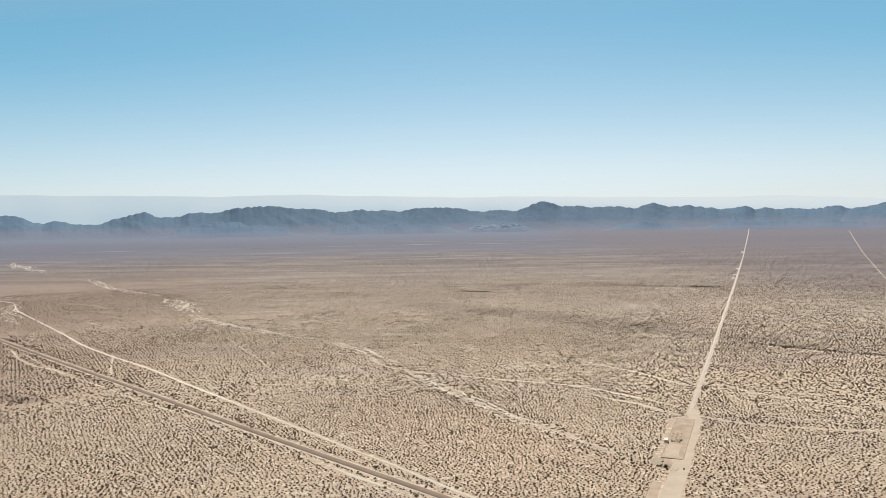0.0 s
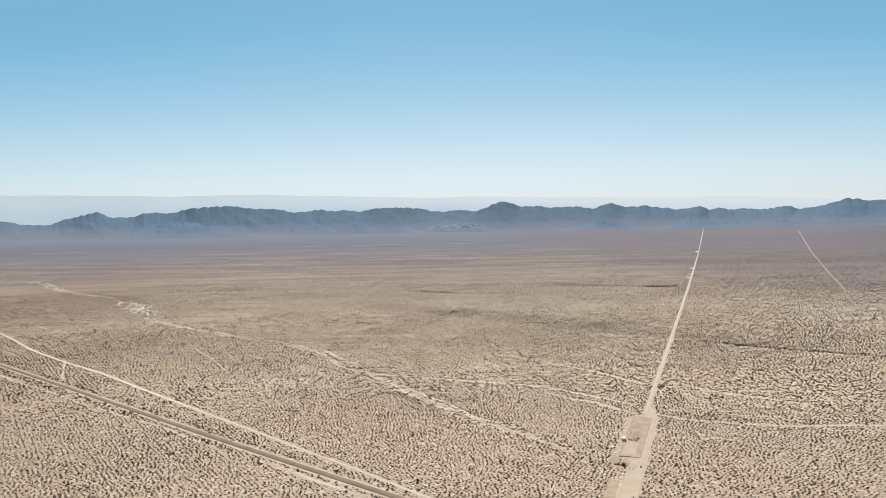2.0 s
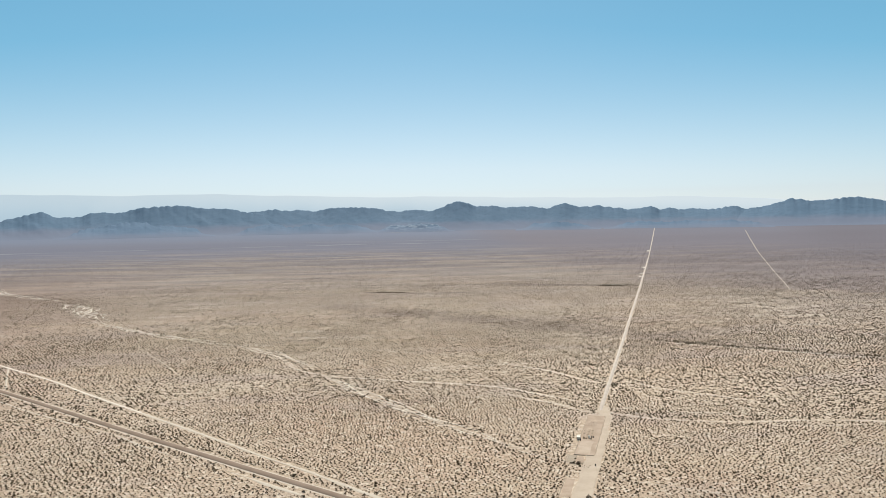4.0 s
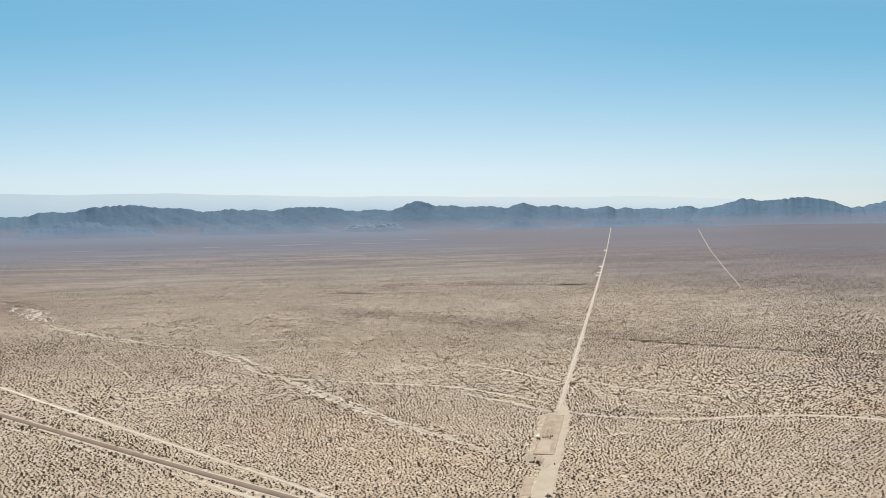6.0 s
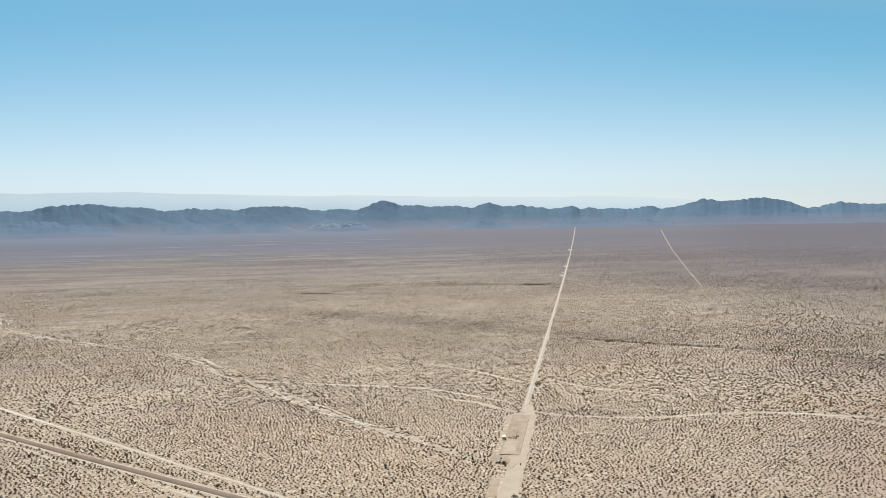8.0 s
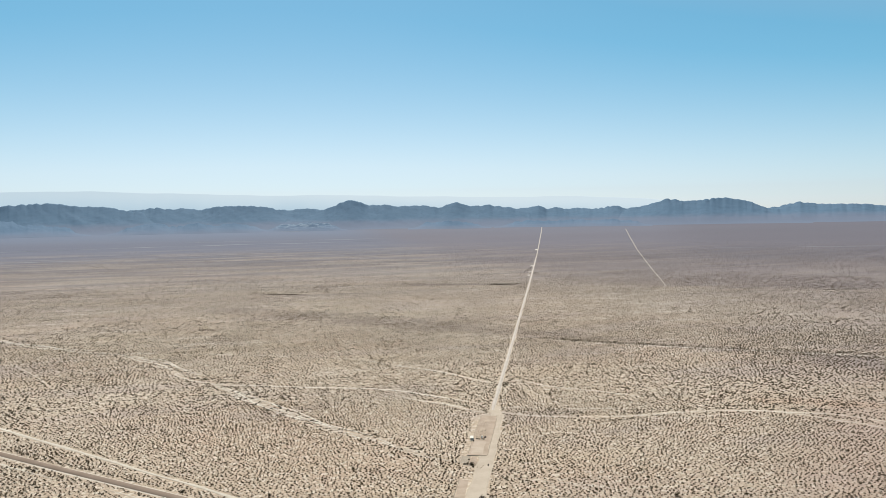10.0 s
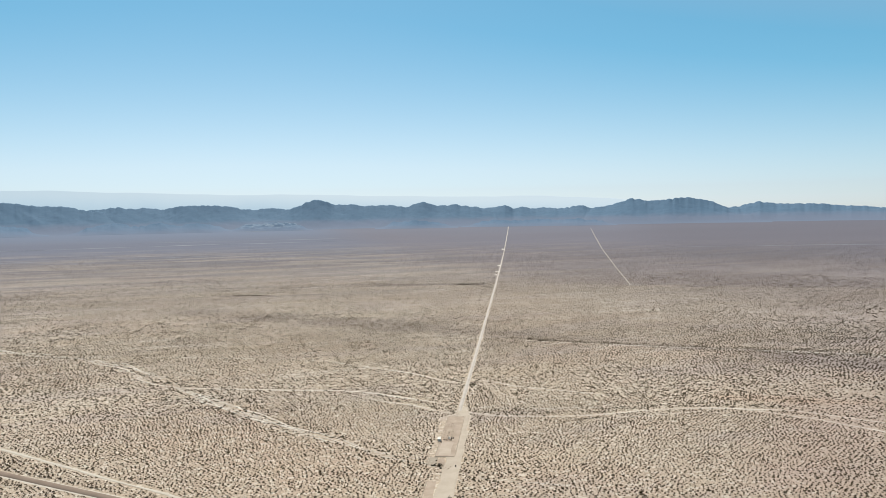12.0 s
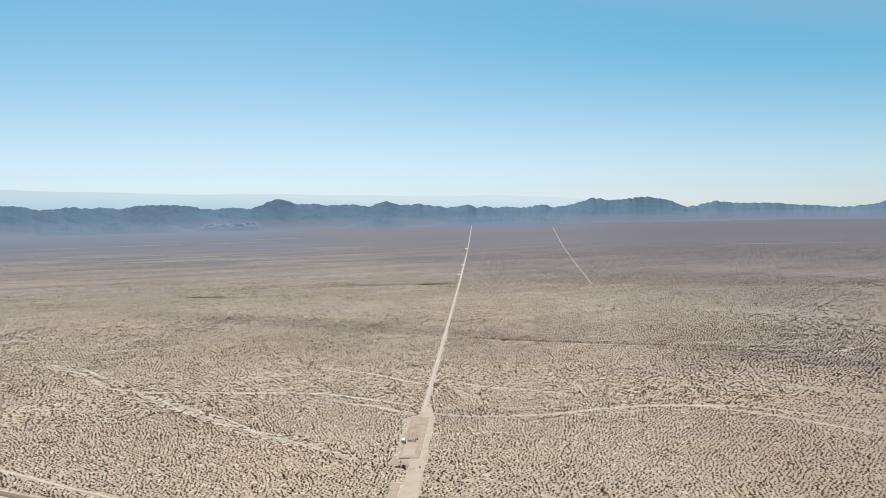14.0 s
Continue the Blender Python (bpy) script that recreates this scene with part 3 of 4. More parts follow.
stamp([(-140, 400), (-70, 330), (-20, 280)], 22, 1.3)
stamp([(160, 440), (197, 414), (233, 405), (268, 403), (306, 396), (345, 374)], 7, 1.6)


# ======== the bare yard beside the road ========
def along(u, v, z=0.0):
    """A place in the yard: u metres across it, v metres up the road from its near corner."""
    x, y = 108.8 + u * ROAD_SIDE.x + v * ROAD_DIR.x, 362.5 + u * ROAD_SIDE.y + v * ROAD_DIR.y
    return Vector((x, y, float(terrain(x, y)) + z))


YARD_TURN = -math.degrees(math.atan2(ROAD_DIR.x, ROAD_DIR.y))


def yard_sheet(name, u0, u1, v0, v1, material, label, lift=0.13, seed=0, ragged=0.07):
    a, b = along((u0 + u1) / 2, v0), along((u0 + u1) / 2, v1)
    mid = (a + b) / 2
    return road(name, [(a.x, a.y), (mid.x, mid.y), (b.x, b.y)], u1 - u0, material, SHEET, label, "yard", clear=0.3, seed=seed,
                ragged=ragged, step=1.5, lift=lift)


def berm(u0, v0, u1, v1, height, width, seed, base):
    """A low ridge of bladed earth, uneven along its crest."""
    rng = np.random.default_rng(seed)
    a, b = along(u0, v0), along(u1, v1)
    d = (b - a).normalized()
    s = Vector((d.y, -d.x, 0))
    n = max(6, int((b - a).length / 0.8))
    bm, rows = bmesh.new(), []
    for i in range(n + 1):
        c = a.lerp(b, i / n)
        h, w = height * rng.uniform(0.6, 1.15), width * rng.uniform(0.75, 1.2)
        z = float(terrain(c.x, c.y))
        rows.append([bm.verts.new((*(c + s * w * k).xy, z + q)) for k, q in ((-0.5, -0.05), (-0.18, base + h * 0.9), (0.12, base + h), (0.5, -0.05))])
    for r0, r1 in zip(rows, rows[1:]):
        for k in range(3):
            bm.faces.new((r0[k], r0[k + 1], r1[k + 1], r1[k]))
    bmesh.ops.recalc_face_normals(bm, faces=bm.faces)
    me = bpy.data.meshes.new("earth_berm")
    bm.to_mesh(me)
    bm.free()
    me.materials.append(MAT_BERM)
    tagged(new("earth_berm", me), "low brown earth berm edging the yard", "berm", "berms round the yard")


def earth_mound(u, v, ru, rv, height, label):
    """A low spread heap of soil with an uneven outline."""
    rng = np.random.default_rng(int(u * 10 + v))
    ph = rng.uniform(0, 6.28, 3)
    bm, rings = bmesh.new(), []
    n = 36
    for k in range(7):
        f, ring = k / 6, []
        for i in range(n):
            a = 6.2832 * i / n
            q = f * (1 + 0.10 * math.sin(2 * a + ph[0]) + 0.07 * math.sin(3 * a + ph[1]) + 0.04 * math.sin(7 * a + ph[2]))
            h = height * (0.5 + 0.5 * math.cos(math.pi * min(f, 1))) * rng.uniform(0.85, 1.1)
            ring.append(bm.verts.new(along(u + ru * q * math.cos(a), v + rv * q * math.sin(a), 0.36 + h if f < 0.99 else 0.30)))
        rings.append(ring)
    for r0, r1 in zip(rings[1:], rings[2:]):
        for i in range(n):
            bm.faces.new((r0[i], r1[i], r1[(i + 1) % n], r0[(i + 1) % n]))
    bm.faces.new(rings[1])
    for w in rings[0]:
        bm.verts.remove(w)
    bmesh.ops.recalc_face_normals(bm, faces=bm.faces)
    me = bpy.data.meshes.new("earth_mound")
    bm.to_mesh(me)
    bm.free()
    me.materials.append(MAT_YARD)
    tagged(new("earth_mound", me), label, "mound")


def build_yard():
    yard_sheet("yard", 0.0, 10.6, 0, 77, MAT_YARD, "bare bladed brown-tan yard beside the dirt road", 0.40, 1)
    yard_sheet("yard_lower", -3.2, 1.6, -12.5, -0.6, MAT_BERM, "small dark bare patch below the yard", 0.12, 2, 0.2)
    yard_sheet("yard_side", 0.0, 5.2, -58.5, -35.5, MAT_YARD, "bare bladed patch beside the dirt road", 0.12, 3, 0.16)
    yard_sheet("yard_floor_near", 0.5, 8.7, 2, 24, MAT_FLOOR, "lighter smoothed soil in the yard", 0.425, 5)
    earth_mound(4.2, 60, 4.0, 9.5, 0.9, "broad low mound of smoothed brown soil in the yard")
    earth_mound(4.1, -8, 2.0, 6.0, 0.5, "small low mound of brown soil below the yard")
    for k, q in enumerate(((0, 0, 10.2, 0), (0, 0, 0, 76), (0, 76, 10.4, 77), (10.6, 1, 10.6, 75), (-3.2, -12, -3.2, -1),
                           (0, -59, 0, -36), (1.7, -13, 1.7, -1))):
        berm(*q, 0.10, 0.6, k, 0.30 if k < 4 else 0.08)


build_yard()


def bank(pts, height, width, seed, label, material=None):
    """A long low bank of bladed earth across the plain, rough along its crest."""
    rng = np.random.default_rng(seed)
    p = densify(pts, 2.5)
    d = np.gradient(p, axis=0)
    d /= np.linalg.norm(d, axis=1)[:, None]
    side = np.stack([d[:, 1], -d[:, 0]], -1)
    n = len(p)
    grow = np.clip(np.minimum(np.arange(n), np.arange(n)[::-1]) / 8.0, 0.1, 1)
    h, w = height * rng.uniform(0.55, 1.15, n) * grow, width * rng.uniform(0.8, 1.2, n)
    rows = []
    for k, q in ((-0.5, -0.15), (-0.2, 0.8), (0.05, 1.0), (0.25, 0.75), (0.5, -0.15)):
        c = p + side * (w * k)[:, None]
        rows.append(np.concatenate([c, (terrain(c[:, 0], c[:, 1]) + q * h - 0.05)[:, None]], 1))
    verts = np.stack(rows, 1).reshape(-1, 3)
    i, j = np.meshgrid(np.arange(n - 1), np.arange(4), indexing="ij")
    faces = np.stack([i * 5 + j, i * 5 + j + 1, (i + 1) * 5 + j + 1, (i + 1) * 5 + j], -1).reshape(-1, 4)
    tagged(new("earth_bank", mesh_from("earth_bank", verts, faces, material or MAT_BERM)), label, "bank", "earth banks on the plain")


bank([(425, 1284), (455, 1281), (492, 1280)], 2.2, 6.0, 1, "long low dark bank meeting the dirt road", MAT_DARK_BANK)
bank([(12, 1288), (50, 1272), (95, 1256)], 1.5, 4.5, 2, "long low earth bank among the scrub", MAT_DARK_BANK)
bank([(285, 706), (365, 634), (450, 567), (552, 497), (640, 449)], 0.35, 2.4, 3, "low earth bank beside a scrubby wash")


def cargo_trailer(m):
    t = thing("cargo_trailer", m, "small white box trailer parked at the yard's edge", "trailer")
    body = part("body", box(bmesh.new(), 0, 0, 0.95, 1.9, 3.6, 0.85, 0.08), MAT_WHITE, t)
    part("roof", box(bmesh.new(), 0, 0, 1.40, 1.86, 3.54, 0.08, 0.03), MAT_WHITE, t)
    part("chassis", box(bmesh.new(), 0, 0, 0.46, 1.5, 3.7, 0.12, 0.02), MAT_DARK, t, "dark steel chassis")
    door = part("door", box(bmesh.new(), 0, -1.82, 0.95, 1.5, 0.05, 0.68, 0.02), MAT_WHITE, t)
    part("handle", box(bmesh.new(), 0.1, -1.865, 0.95, 0.06, 0.05, 0.3), MAT_DARK, door, "dark latch bar")
    for sx in (-1, 1):
        part("trim", box(bmesh.new(), sx * 0.96, 0, 0.58, 0.03, 3.5, 0.12), MAT_GREY, body)
        part("fender", box(bmesh.new(), sx * 1.06, -0.2, 0.74, 0.24, 0.95, 0.06, 0.02), MAT_DARK, t)
        q = Matrix.Translation((sx * 1.06, -0.2, 0.34)) @ Matrix.Rotation(math.pi / 2, 4, "Y")
        bm = bmesh.new()
        bmesh.ops.create_cone(bm, cap_ends=True, segments=20, radius1=0.34, radius2=0.34, depth=0.2, matrix=q)
        wheel = part("wheel", bm, MAT_DARK, t, "black rubber tyre")
        bm = bmesh.new()
        bmesh.ops.create_cone(bm, cap_ends=True, segments=16, radius1=0.19, radius2=0.19, depth=0.22, matrix=q)
        part("rim", bm, MAT_GREY, wheel, "steel rim")
    part("drawbar", box(bmesh.new(), 0, 2.4, 0.46, 0.12, 1.2, 0.1), MAT_DARK, t)
    part("jockey_leg", cylinder(bmesh.new(), 0, 2.8, 0.0, 0.6, 0.04, 0.04, 8), MAT_GREY, t)


def plank_stack(m, length, seed, label):
    rng = np.random.default_rng(seed)
    t = thing("plank_stack", m, label, "plank stack", "plank stacks in the yard")
    for i in range(4):
        part("bearer", box(bmesh.new(), 0, (i - 1.5) * length * 0.27, 0.05, 1.2, 0.12, 0.10), MAT_WOOD, t)
    for k in range(4):
        for piece in range(3):
            part("plank", box(bmesh.new(), (k - 1.5) * 0.27 + rng.uniform(-0.04, 0.04), (piece - 1) * length / 3 + rng.uniform(-0.2, 0.2), 0.145, 0.23,
                              length / 3 * rng.uniform(0.86, 0.98), 0.09, 0.01), MAT_WOOD, t)


def drum(m, material, label):
    t = thing("drum", m, label, "drum", "drums in the yard")
    bm = cylinder(bmesh.new(), 0, 0, 0, 0.88, 0.29, 0.29, 20)
    part("body", bm, material, t)
    for z in (0.02, 0.3, 0.6, 0.86):
        part("rib", cylinder(bmesh.new(), 0, 0, z - 0.02, z + 0.025, 0.305, 0.305, 20), material, t)
    part("bung", cylinder(bmesh.new(), 0.18, 0, 0.88, 0.915, 0.035, 0.035, 8), MAT_GREY, t, "steel bung")


def white_tank(m):
    t = thing("water_tank", m, "small white plastic water tank on a dark stand", "water tank")
    bm = cylinder(bmesh.new(), 0, 0, 0.5, 1.5, 0.5, 0.5, 24)
    cylinder(bm, 0, 0, 1.5, 1.68, 0.5, 0.2, 24)
    part("body", bm, MAT_WHITE, t)
    part("lid", cylinder(bmesh.new(), 0, 0, 1.68, 1.76, 0.2, 0.18, 16), MAT_WHITE, t)
    for sx in (-1, 1):
        for sy in (-1, 1):
            part("leg", box(bmesh.new(), sx * 0.38, sy * 0.38, 0.22, 0.1, 0.1, 0.44), MAT_DARK, t)
    part("platform", box(bmesh.new(), 0, 0, 0.465, 1.05, 1.05, 0.07), MAT_DARK, t)


def crate(m, s):
    t = thing("crate", m, "weathered brown wooden crate standing in the yard", "crate", "crates in the yard")
    part("body", box(bmesh.new(), 0, 0, s * 0.4, s * 0.94, s * 0.94, s * 0.78), MAT_WOOD, t)
    for sx in (-1, 1):
        for sy in (-1, 1):
            part("corner_post", box(bmesh.new(), sx * s * 0.47, sy * s * 0.47, s * 0.41, 0.09, 0.09, s * 0.82, 0.01), MAT_WOOD, t)
    part("lid", box(bmesh.new(), 0, 0, s * 0.83, s * 1.05, s * 1.05, 0.06, 0.01), MAT_WOOD, t)


def stand(v, turn=0.0):
    return Matrix.Translation(v) @ pose(0, 0, 0, 0, 0, YARD_TURN + turn)


cargo_trailer(stand(along(-0.6, 28.0, 0.17), 6))
plank_stack(stand(along(1.5, 40.0, 0.385), 1), 17.0, 1, "long row of weathered brown planks on the yard")
plank_stack(stand(along(3.6, 38.5, 0.385), -1), 17.5, 2, "long row of weathered brown planks on the yard")
plank_stack(stand(along(5.8, 41.5, 0.385), 2), 15.0, 3, "row of weathered brown planks on the yard")
white_tank(stand(along(5.1, 29.2, 0.385)))
drum(stand(along(6.4, 30.4, 0.385)), MAT_DARK, "dark steel drum standing beside the white tank")
drum(stand(along(7.2, 30.9, 0.385)), MAT_DARK, "dark steel drum standing beside the white tank")
drum(stand(along(0.9, 24.0, 0.385)), MAT_DARK, "dark steel drum next to the white trailer")
drum(stand(along(12.4, -15.2, 0.26)), MAT_DARK, "dark steel drum standing on the road edge")
crate(stand(along(2.3, 28.4, 0.385), 20), 0.9)
crate(stand(along(3.7, 28.0, 0.385), -12), 0.7)
crate(stand(along(6.3, 28.0, 0.385), 5), 0.8)
stamp([tuple(along(3, 0).xy), tuple(along(3, 77).xy)], 5.5, 0)
stamp([tuple(along(8, 0).xy), tuple(along(8, 77).xy)], 5.5, 0)


# ======== hills ========
def wave(a, seed, n=5, base=1.0):
    """Smooth uneven curve of an angle in degrees, about -1 to 1."""
    rng = np.random.default_rng(seed)
    out = 0
    for k in range(n):
        out = out + np.sin(a * base * 1.9 ** k + rng.uniform(0, 6.28)) * 0.62 ** k
    return out / 1.9


def hill_range(name, label, crest_line, a0, a1, ridge, depth, seed, material=None, craggy=0.9, toe=1.55):
    """A rugged range. crest_line: tops and passes as bearing in degrees and angle above level at the eye; ridge: distance of its crest."""
    a = np.arange(a0, a1 + 0.05, 0.075)
    fade = np.clip(np.minimum(a - a0, a1 - a) / 1.3, 0, 1)
    tops = np.array(crest_line)
    t = np.clip(np.searchsorted(tops[:, 0], a) - 1, 0, len(tops) - 2)
    f = np.clip((a - tops[t, 0]) / (tops[t + 1, 0] - tops[t, 0]), 0, 1)
    f = 0.45 * f + 0.55 * f * f * (3 - 2 * f)
    el = tops[t, 1] * (1 - f) + tops[t + 1, 1] * f + 0.034 * wave(a, seed, 4, 7.5)
    crest = 122 + ridge * np.tan(np.radians(el))
    s = np.concatenate([np.linspace(-1.0, 0, 46), np.linspace(0.05, 0.4, 6)])
    A, S = np.meshgrid(a, s, indexing="ij")
    R = ridge + depth * S + 45 * wave(A, seed + 1, 3, 0.9) * (1 - np.abs(S) / 1.2)
    X, Y = R * np.sin(np.radians(A)), R * np.cos(np.radians(A))
    g = terrain(X, Y)
    top = (crest * fade + g.mean() * (1 - fade))[:, None] - g
    # spurs and gullies down the slope, ending in gentle aprons
    fall = np.clip(np.abs(S) / np.where(S < 0, 1.0, 0.4), 0, 1)
    warp = 0.5 * wave(S * 3 + A * 0.5, seed + 2, 2)
    spur = np.clip(0.5 + 0.22 * wave(A + warp, seed + 3, 4, 0.8), 0, 1)
    prof = (1 - fall) ** (toe + 0.14 * spur)
    knoll = 0.06 * np.clip(wave(A * 1.7 + 2 * S, seed + 4, 4) * wave(S * 6 + A * 0.6, seed + 5, 2), -0.3, 1) * np.clip(fall * 2.5, 0, 1) * (1 - fall) ** 0.7
    h = np.clip(top, 2, None) * np.clip(prof + knoll, 0, 1.0)
    lump = np.sin(X / 13.0 + 2 * np.sin(Y / 41.0)) * np.sin(Y / 17.0 + 1.7 * np.sin(X / 37.0)) + 0.7 * np.sin(X / 31.0 + Y / 23.0 + seed)
    h = h + craggy * lump * np.clip(fall * 6, 0, 1) * np.clip((1 - fall) * 3, 0, 1) * np.clip(h / 40, 0, 1)
    # knobs and notches along the crest
    knob = np.abs(np.sin(2.3 * a + 3.0 * np.sin(0.8 * a + seed) + 1.6 * np.sin(2.1 * a + 2 * seed))) - 0.6
    h = h + (7.5 * knob * (0.6 + 0.4 * np.sin(0.7 * a + seed)) * fade)[:, None] * np.exp(-(fall / 0.10) ** 2)
    Z = g + h - 4.0 * (fall > 0.985)
    n, k = A.shape
    verts = np.stack([X, Y, Z], -1).reshape(-1, 3)
    i, j = np.meshgrid(np.arange(n - 1), np.arange(k - 1), indexing="ij")
    faces = np.stack([i * k + j, i * k + j + 1, (i + 1) * k + j + 1, (i + 1) * k + j], -1).reshape(-1, 4)
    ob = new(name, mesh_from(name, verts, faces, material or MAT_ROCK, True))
    tagged(ob, label, "hills", "desert hill ranges", "structure")


BLUE = "rugged haze-blue desert hills on the horizon"
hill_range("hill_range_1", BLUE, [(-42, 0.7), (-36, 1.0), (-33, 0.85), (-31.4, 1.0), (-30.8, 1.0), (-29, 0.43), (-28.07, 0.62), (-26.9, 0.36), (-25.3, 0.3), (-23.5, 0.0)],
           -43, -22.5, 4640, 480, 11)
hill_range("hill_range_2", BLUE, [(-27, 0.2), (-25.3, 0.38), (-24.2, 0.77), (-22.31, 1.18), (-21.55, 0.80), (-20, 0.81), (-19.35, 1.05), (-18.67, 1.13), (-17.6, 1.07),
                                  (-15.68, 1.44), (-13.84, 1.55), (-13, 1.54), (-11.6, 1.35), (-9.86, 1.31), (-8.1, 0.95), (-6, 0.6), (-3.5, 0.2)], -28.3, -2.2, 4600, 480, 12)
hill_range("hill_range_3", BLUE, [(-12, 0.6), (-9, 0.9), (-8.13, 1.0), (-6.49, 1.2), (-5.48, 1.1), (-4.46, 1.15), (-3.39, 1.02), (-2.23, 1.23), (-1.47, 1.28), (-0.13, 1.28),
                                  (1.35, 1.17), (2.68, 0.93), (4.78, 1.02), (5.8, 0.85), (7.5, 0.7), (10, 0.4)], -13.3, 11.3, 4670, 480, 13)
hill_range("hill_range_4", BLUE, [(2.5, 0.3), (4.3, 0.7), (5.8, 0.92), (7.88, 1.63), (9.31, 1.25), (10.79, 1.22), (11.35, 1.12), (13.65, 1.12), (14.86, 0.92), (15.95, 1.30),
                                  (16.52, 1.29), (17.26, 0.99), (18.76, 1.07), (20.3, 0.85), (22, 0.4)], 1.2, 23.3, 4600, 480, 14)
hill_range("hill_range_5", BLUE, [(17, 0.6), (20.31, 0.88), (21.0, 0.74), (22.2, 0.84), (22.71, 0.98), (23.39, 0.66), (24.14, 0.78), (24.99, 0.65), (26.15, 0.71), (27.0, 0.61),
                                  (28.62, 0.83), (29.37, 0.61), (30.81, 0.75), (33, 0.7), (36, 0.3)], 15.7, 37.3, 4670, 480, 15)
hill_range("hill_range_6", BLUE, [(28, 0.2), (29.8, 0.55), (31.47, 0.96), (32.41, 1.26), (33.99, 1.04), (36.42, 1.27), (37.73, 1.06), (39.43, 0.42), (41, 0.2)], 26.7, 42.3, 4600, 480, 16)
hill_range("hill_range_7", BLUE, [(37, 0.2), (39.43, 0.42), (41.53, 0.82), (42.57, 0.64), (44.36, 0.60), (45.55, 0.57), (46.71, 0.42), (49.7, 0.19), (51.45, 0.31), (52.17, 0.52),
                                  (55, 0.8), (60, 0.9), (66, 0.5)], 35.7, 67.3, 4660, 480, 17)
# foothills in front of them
LOW = "low haze-blue foothill before the range"
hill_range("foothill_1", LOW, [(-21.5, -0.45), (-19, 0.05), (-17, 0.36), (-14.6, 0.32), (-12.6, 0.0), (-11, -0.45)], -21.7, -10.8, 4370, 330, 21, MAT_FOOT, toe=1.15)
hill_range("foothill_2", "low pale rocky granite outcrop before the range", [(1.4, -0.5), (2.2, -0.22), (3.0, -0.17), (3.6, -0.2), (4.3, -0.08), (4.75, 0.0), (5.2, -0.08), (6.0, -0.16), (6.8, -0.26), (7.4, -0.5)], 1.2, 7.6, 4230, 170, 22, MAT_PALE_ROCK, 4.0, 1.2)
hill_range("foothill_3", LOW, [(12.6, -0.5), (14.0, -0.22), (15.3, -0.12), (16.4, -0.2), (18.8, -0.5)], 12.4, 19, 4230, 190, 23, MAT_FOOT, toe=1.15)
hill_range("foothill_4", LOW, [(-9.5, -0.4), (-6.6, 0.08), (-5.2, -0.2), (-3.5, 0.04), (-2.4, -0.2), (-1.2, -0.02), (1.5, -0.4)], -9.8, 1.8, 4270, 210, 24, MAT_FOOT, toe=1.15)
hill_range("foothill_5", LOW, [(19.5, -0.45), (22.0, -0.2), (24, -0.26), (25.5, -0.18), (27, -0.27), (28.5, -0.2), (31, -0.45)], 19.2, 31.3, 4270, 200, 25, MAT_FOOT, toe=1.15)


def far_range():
    """The palest range, a glowing hazy backdrop behind all the others."""
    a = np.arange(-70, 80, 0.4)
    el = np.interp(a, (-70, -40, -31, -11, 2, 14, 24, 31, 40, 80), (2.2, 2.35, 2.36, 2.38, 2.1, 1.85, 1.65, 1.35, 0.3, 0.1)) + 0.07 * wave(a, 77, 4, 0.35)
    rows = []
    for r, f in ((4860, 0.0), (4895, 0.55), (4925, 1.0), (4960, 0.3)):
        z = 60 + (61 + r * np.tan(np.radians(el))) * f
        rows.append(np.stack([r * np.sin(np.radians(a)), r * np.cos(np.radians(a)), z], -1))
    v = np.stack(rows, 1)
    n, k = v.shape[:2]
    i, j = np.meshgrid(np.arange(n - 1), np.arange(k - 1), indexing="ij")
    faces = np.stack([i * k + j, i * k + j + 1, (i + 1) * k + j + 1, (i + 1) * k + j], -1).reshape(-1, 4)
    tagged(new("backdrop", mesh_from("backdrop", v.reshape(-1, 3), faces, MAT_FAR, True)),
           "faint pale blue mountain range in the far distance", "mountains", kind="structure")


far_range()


# ======== shrubs that stand out one by one ========
def dome(rng, count, width, height, leaf):
    """A rounded ragged crown of loose leaf sprays, as triangles of their own."""
    d = rng.normal(size=(count, 3))
    d /= np.linalg.norm(d, axis=1)[:, None]
    d[:, 2] = np.abs(d[:, 2])
    p = d * (rng.uniform(0.35, 1.0, count) ** 0.6)[:, None] * np.array([width / 2, width / 2, height])
    t = rng.normal(size=(count, 3, 3))
    t -= t.mean(axis=1, keepdims=True)
    t /= np.linalg.norm(t, axis=2, keepdims=True) + 1e-9
    v = p[:, None, :] + t * (leaf * rng.uniform(0.4, 0.65, (count, 1, 1)))
    v[:, :, 2] = np.clip(v[:, :, 2], -0.02, None)
    return v.reshape(-1, 3), np.arange(count * 3).reshape(-1, 3)


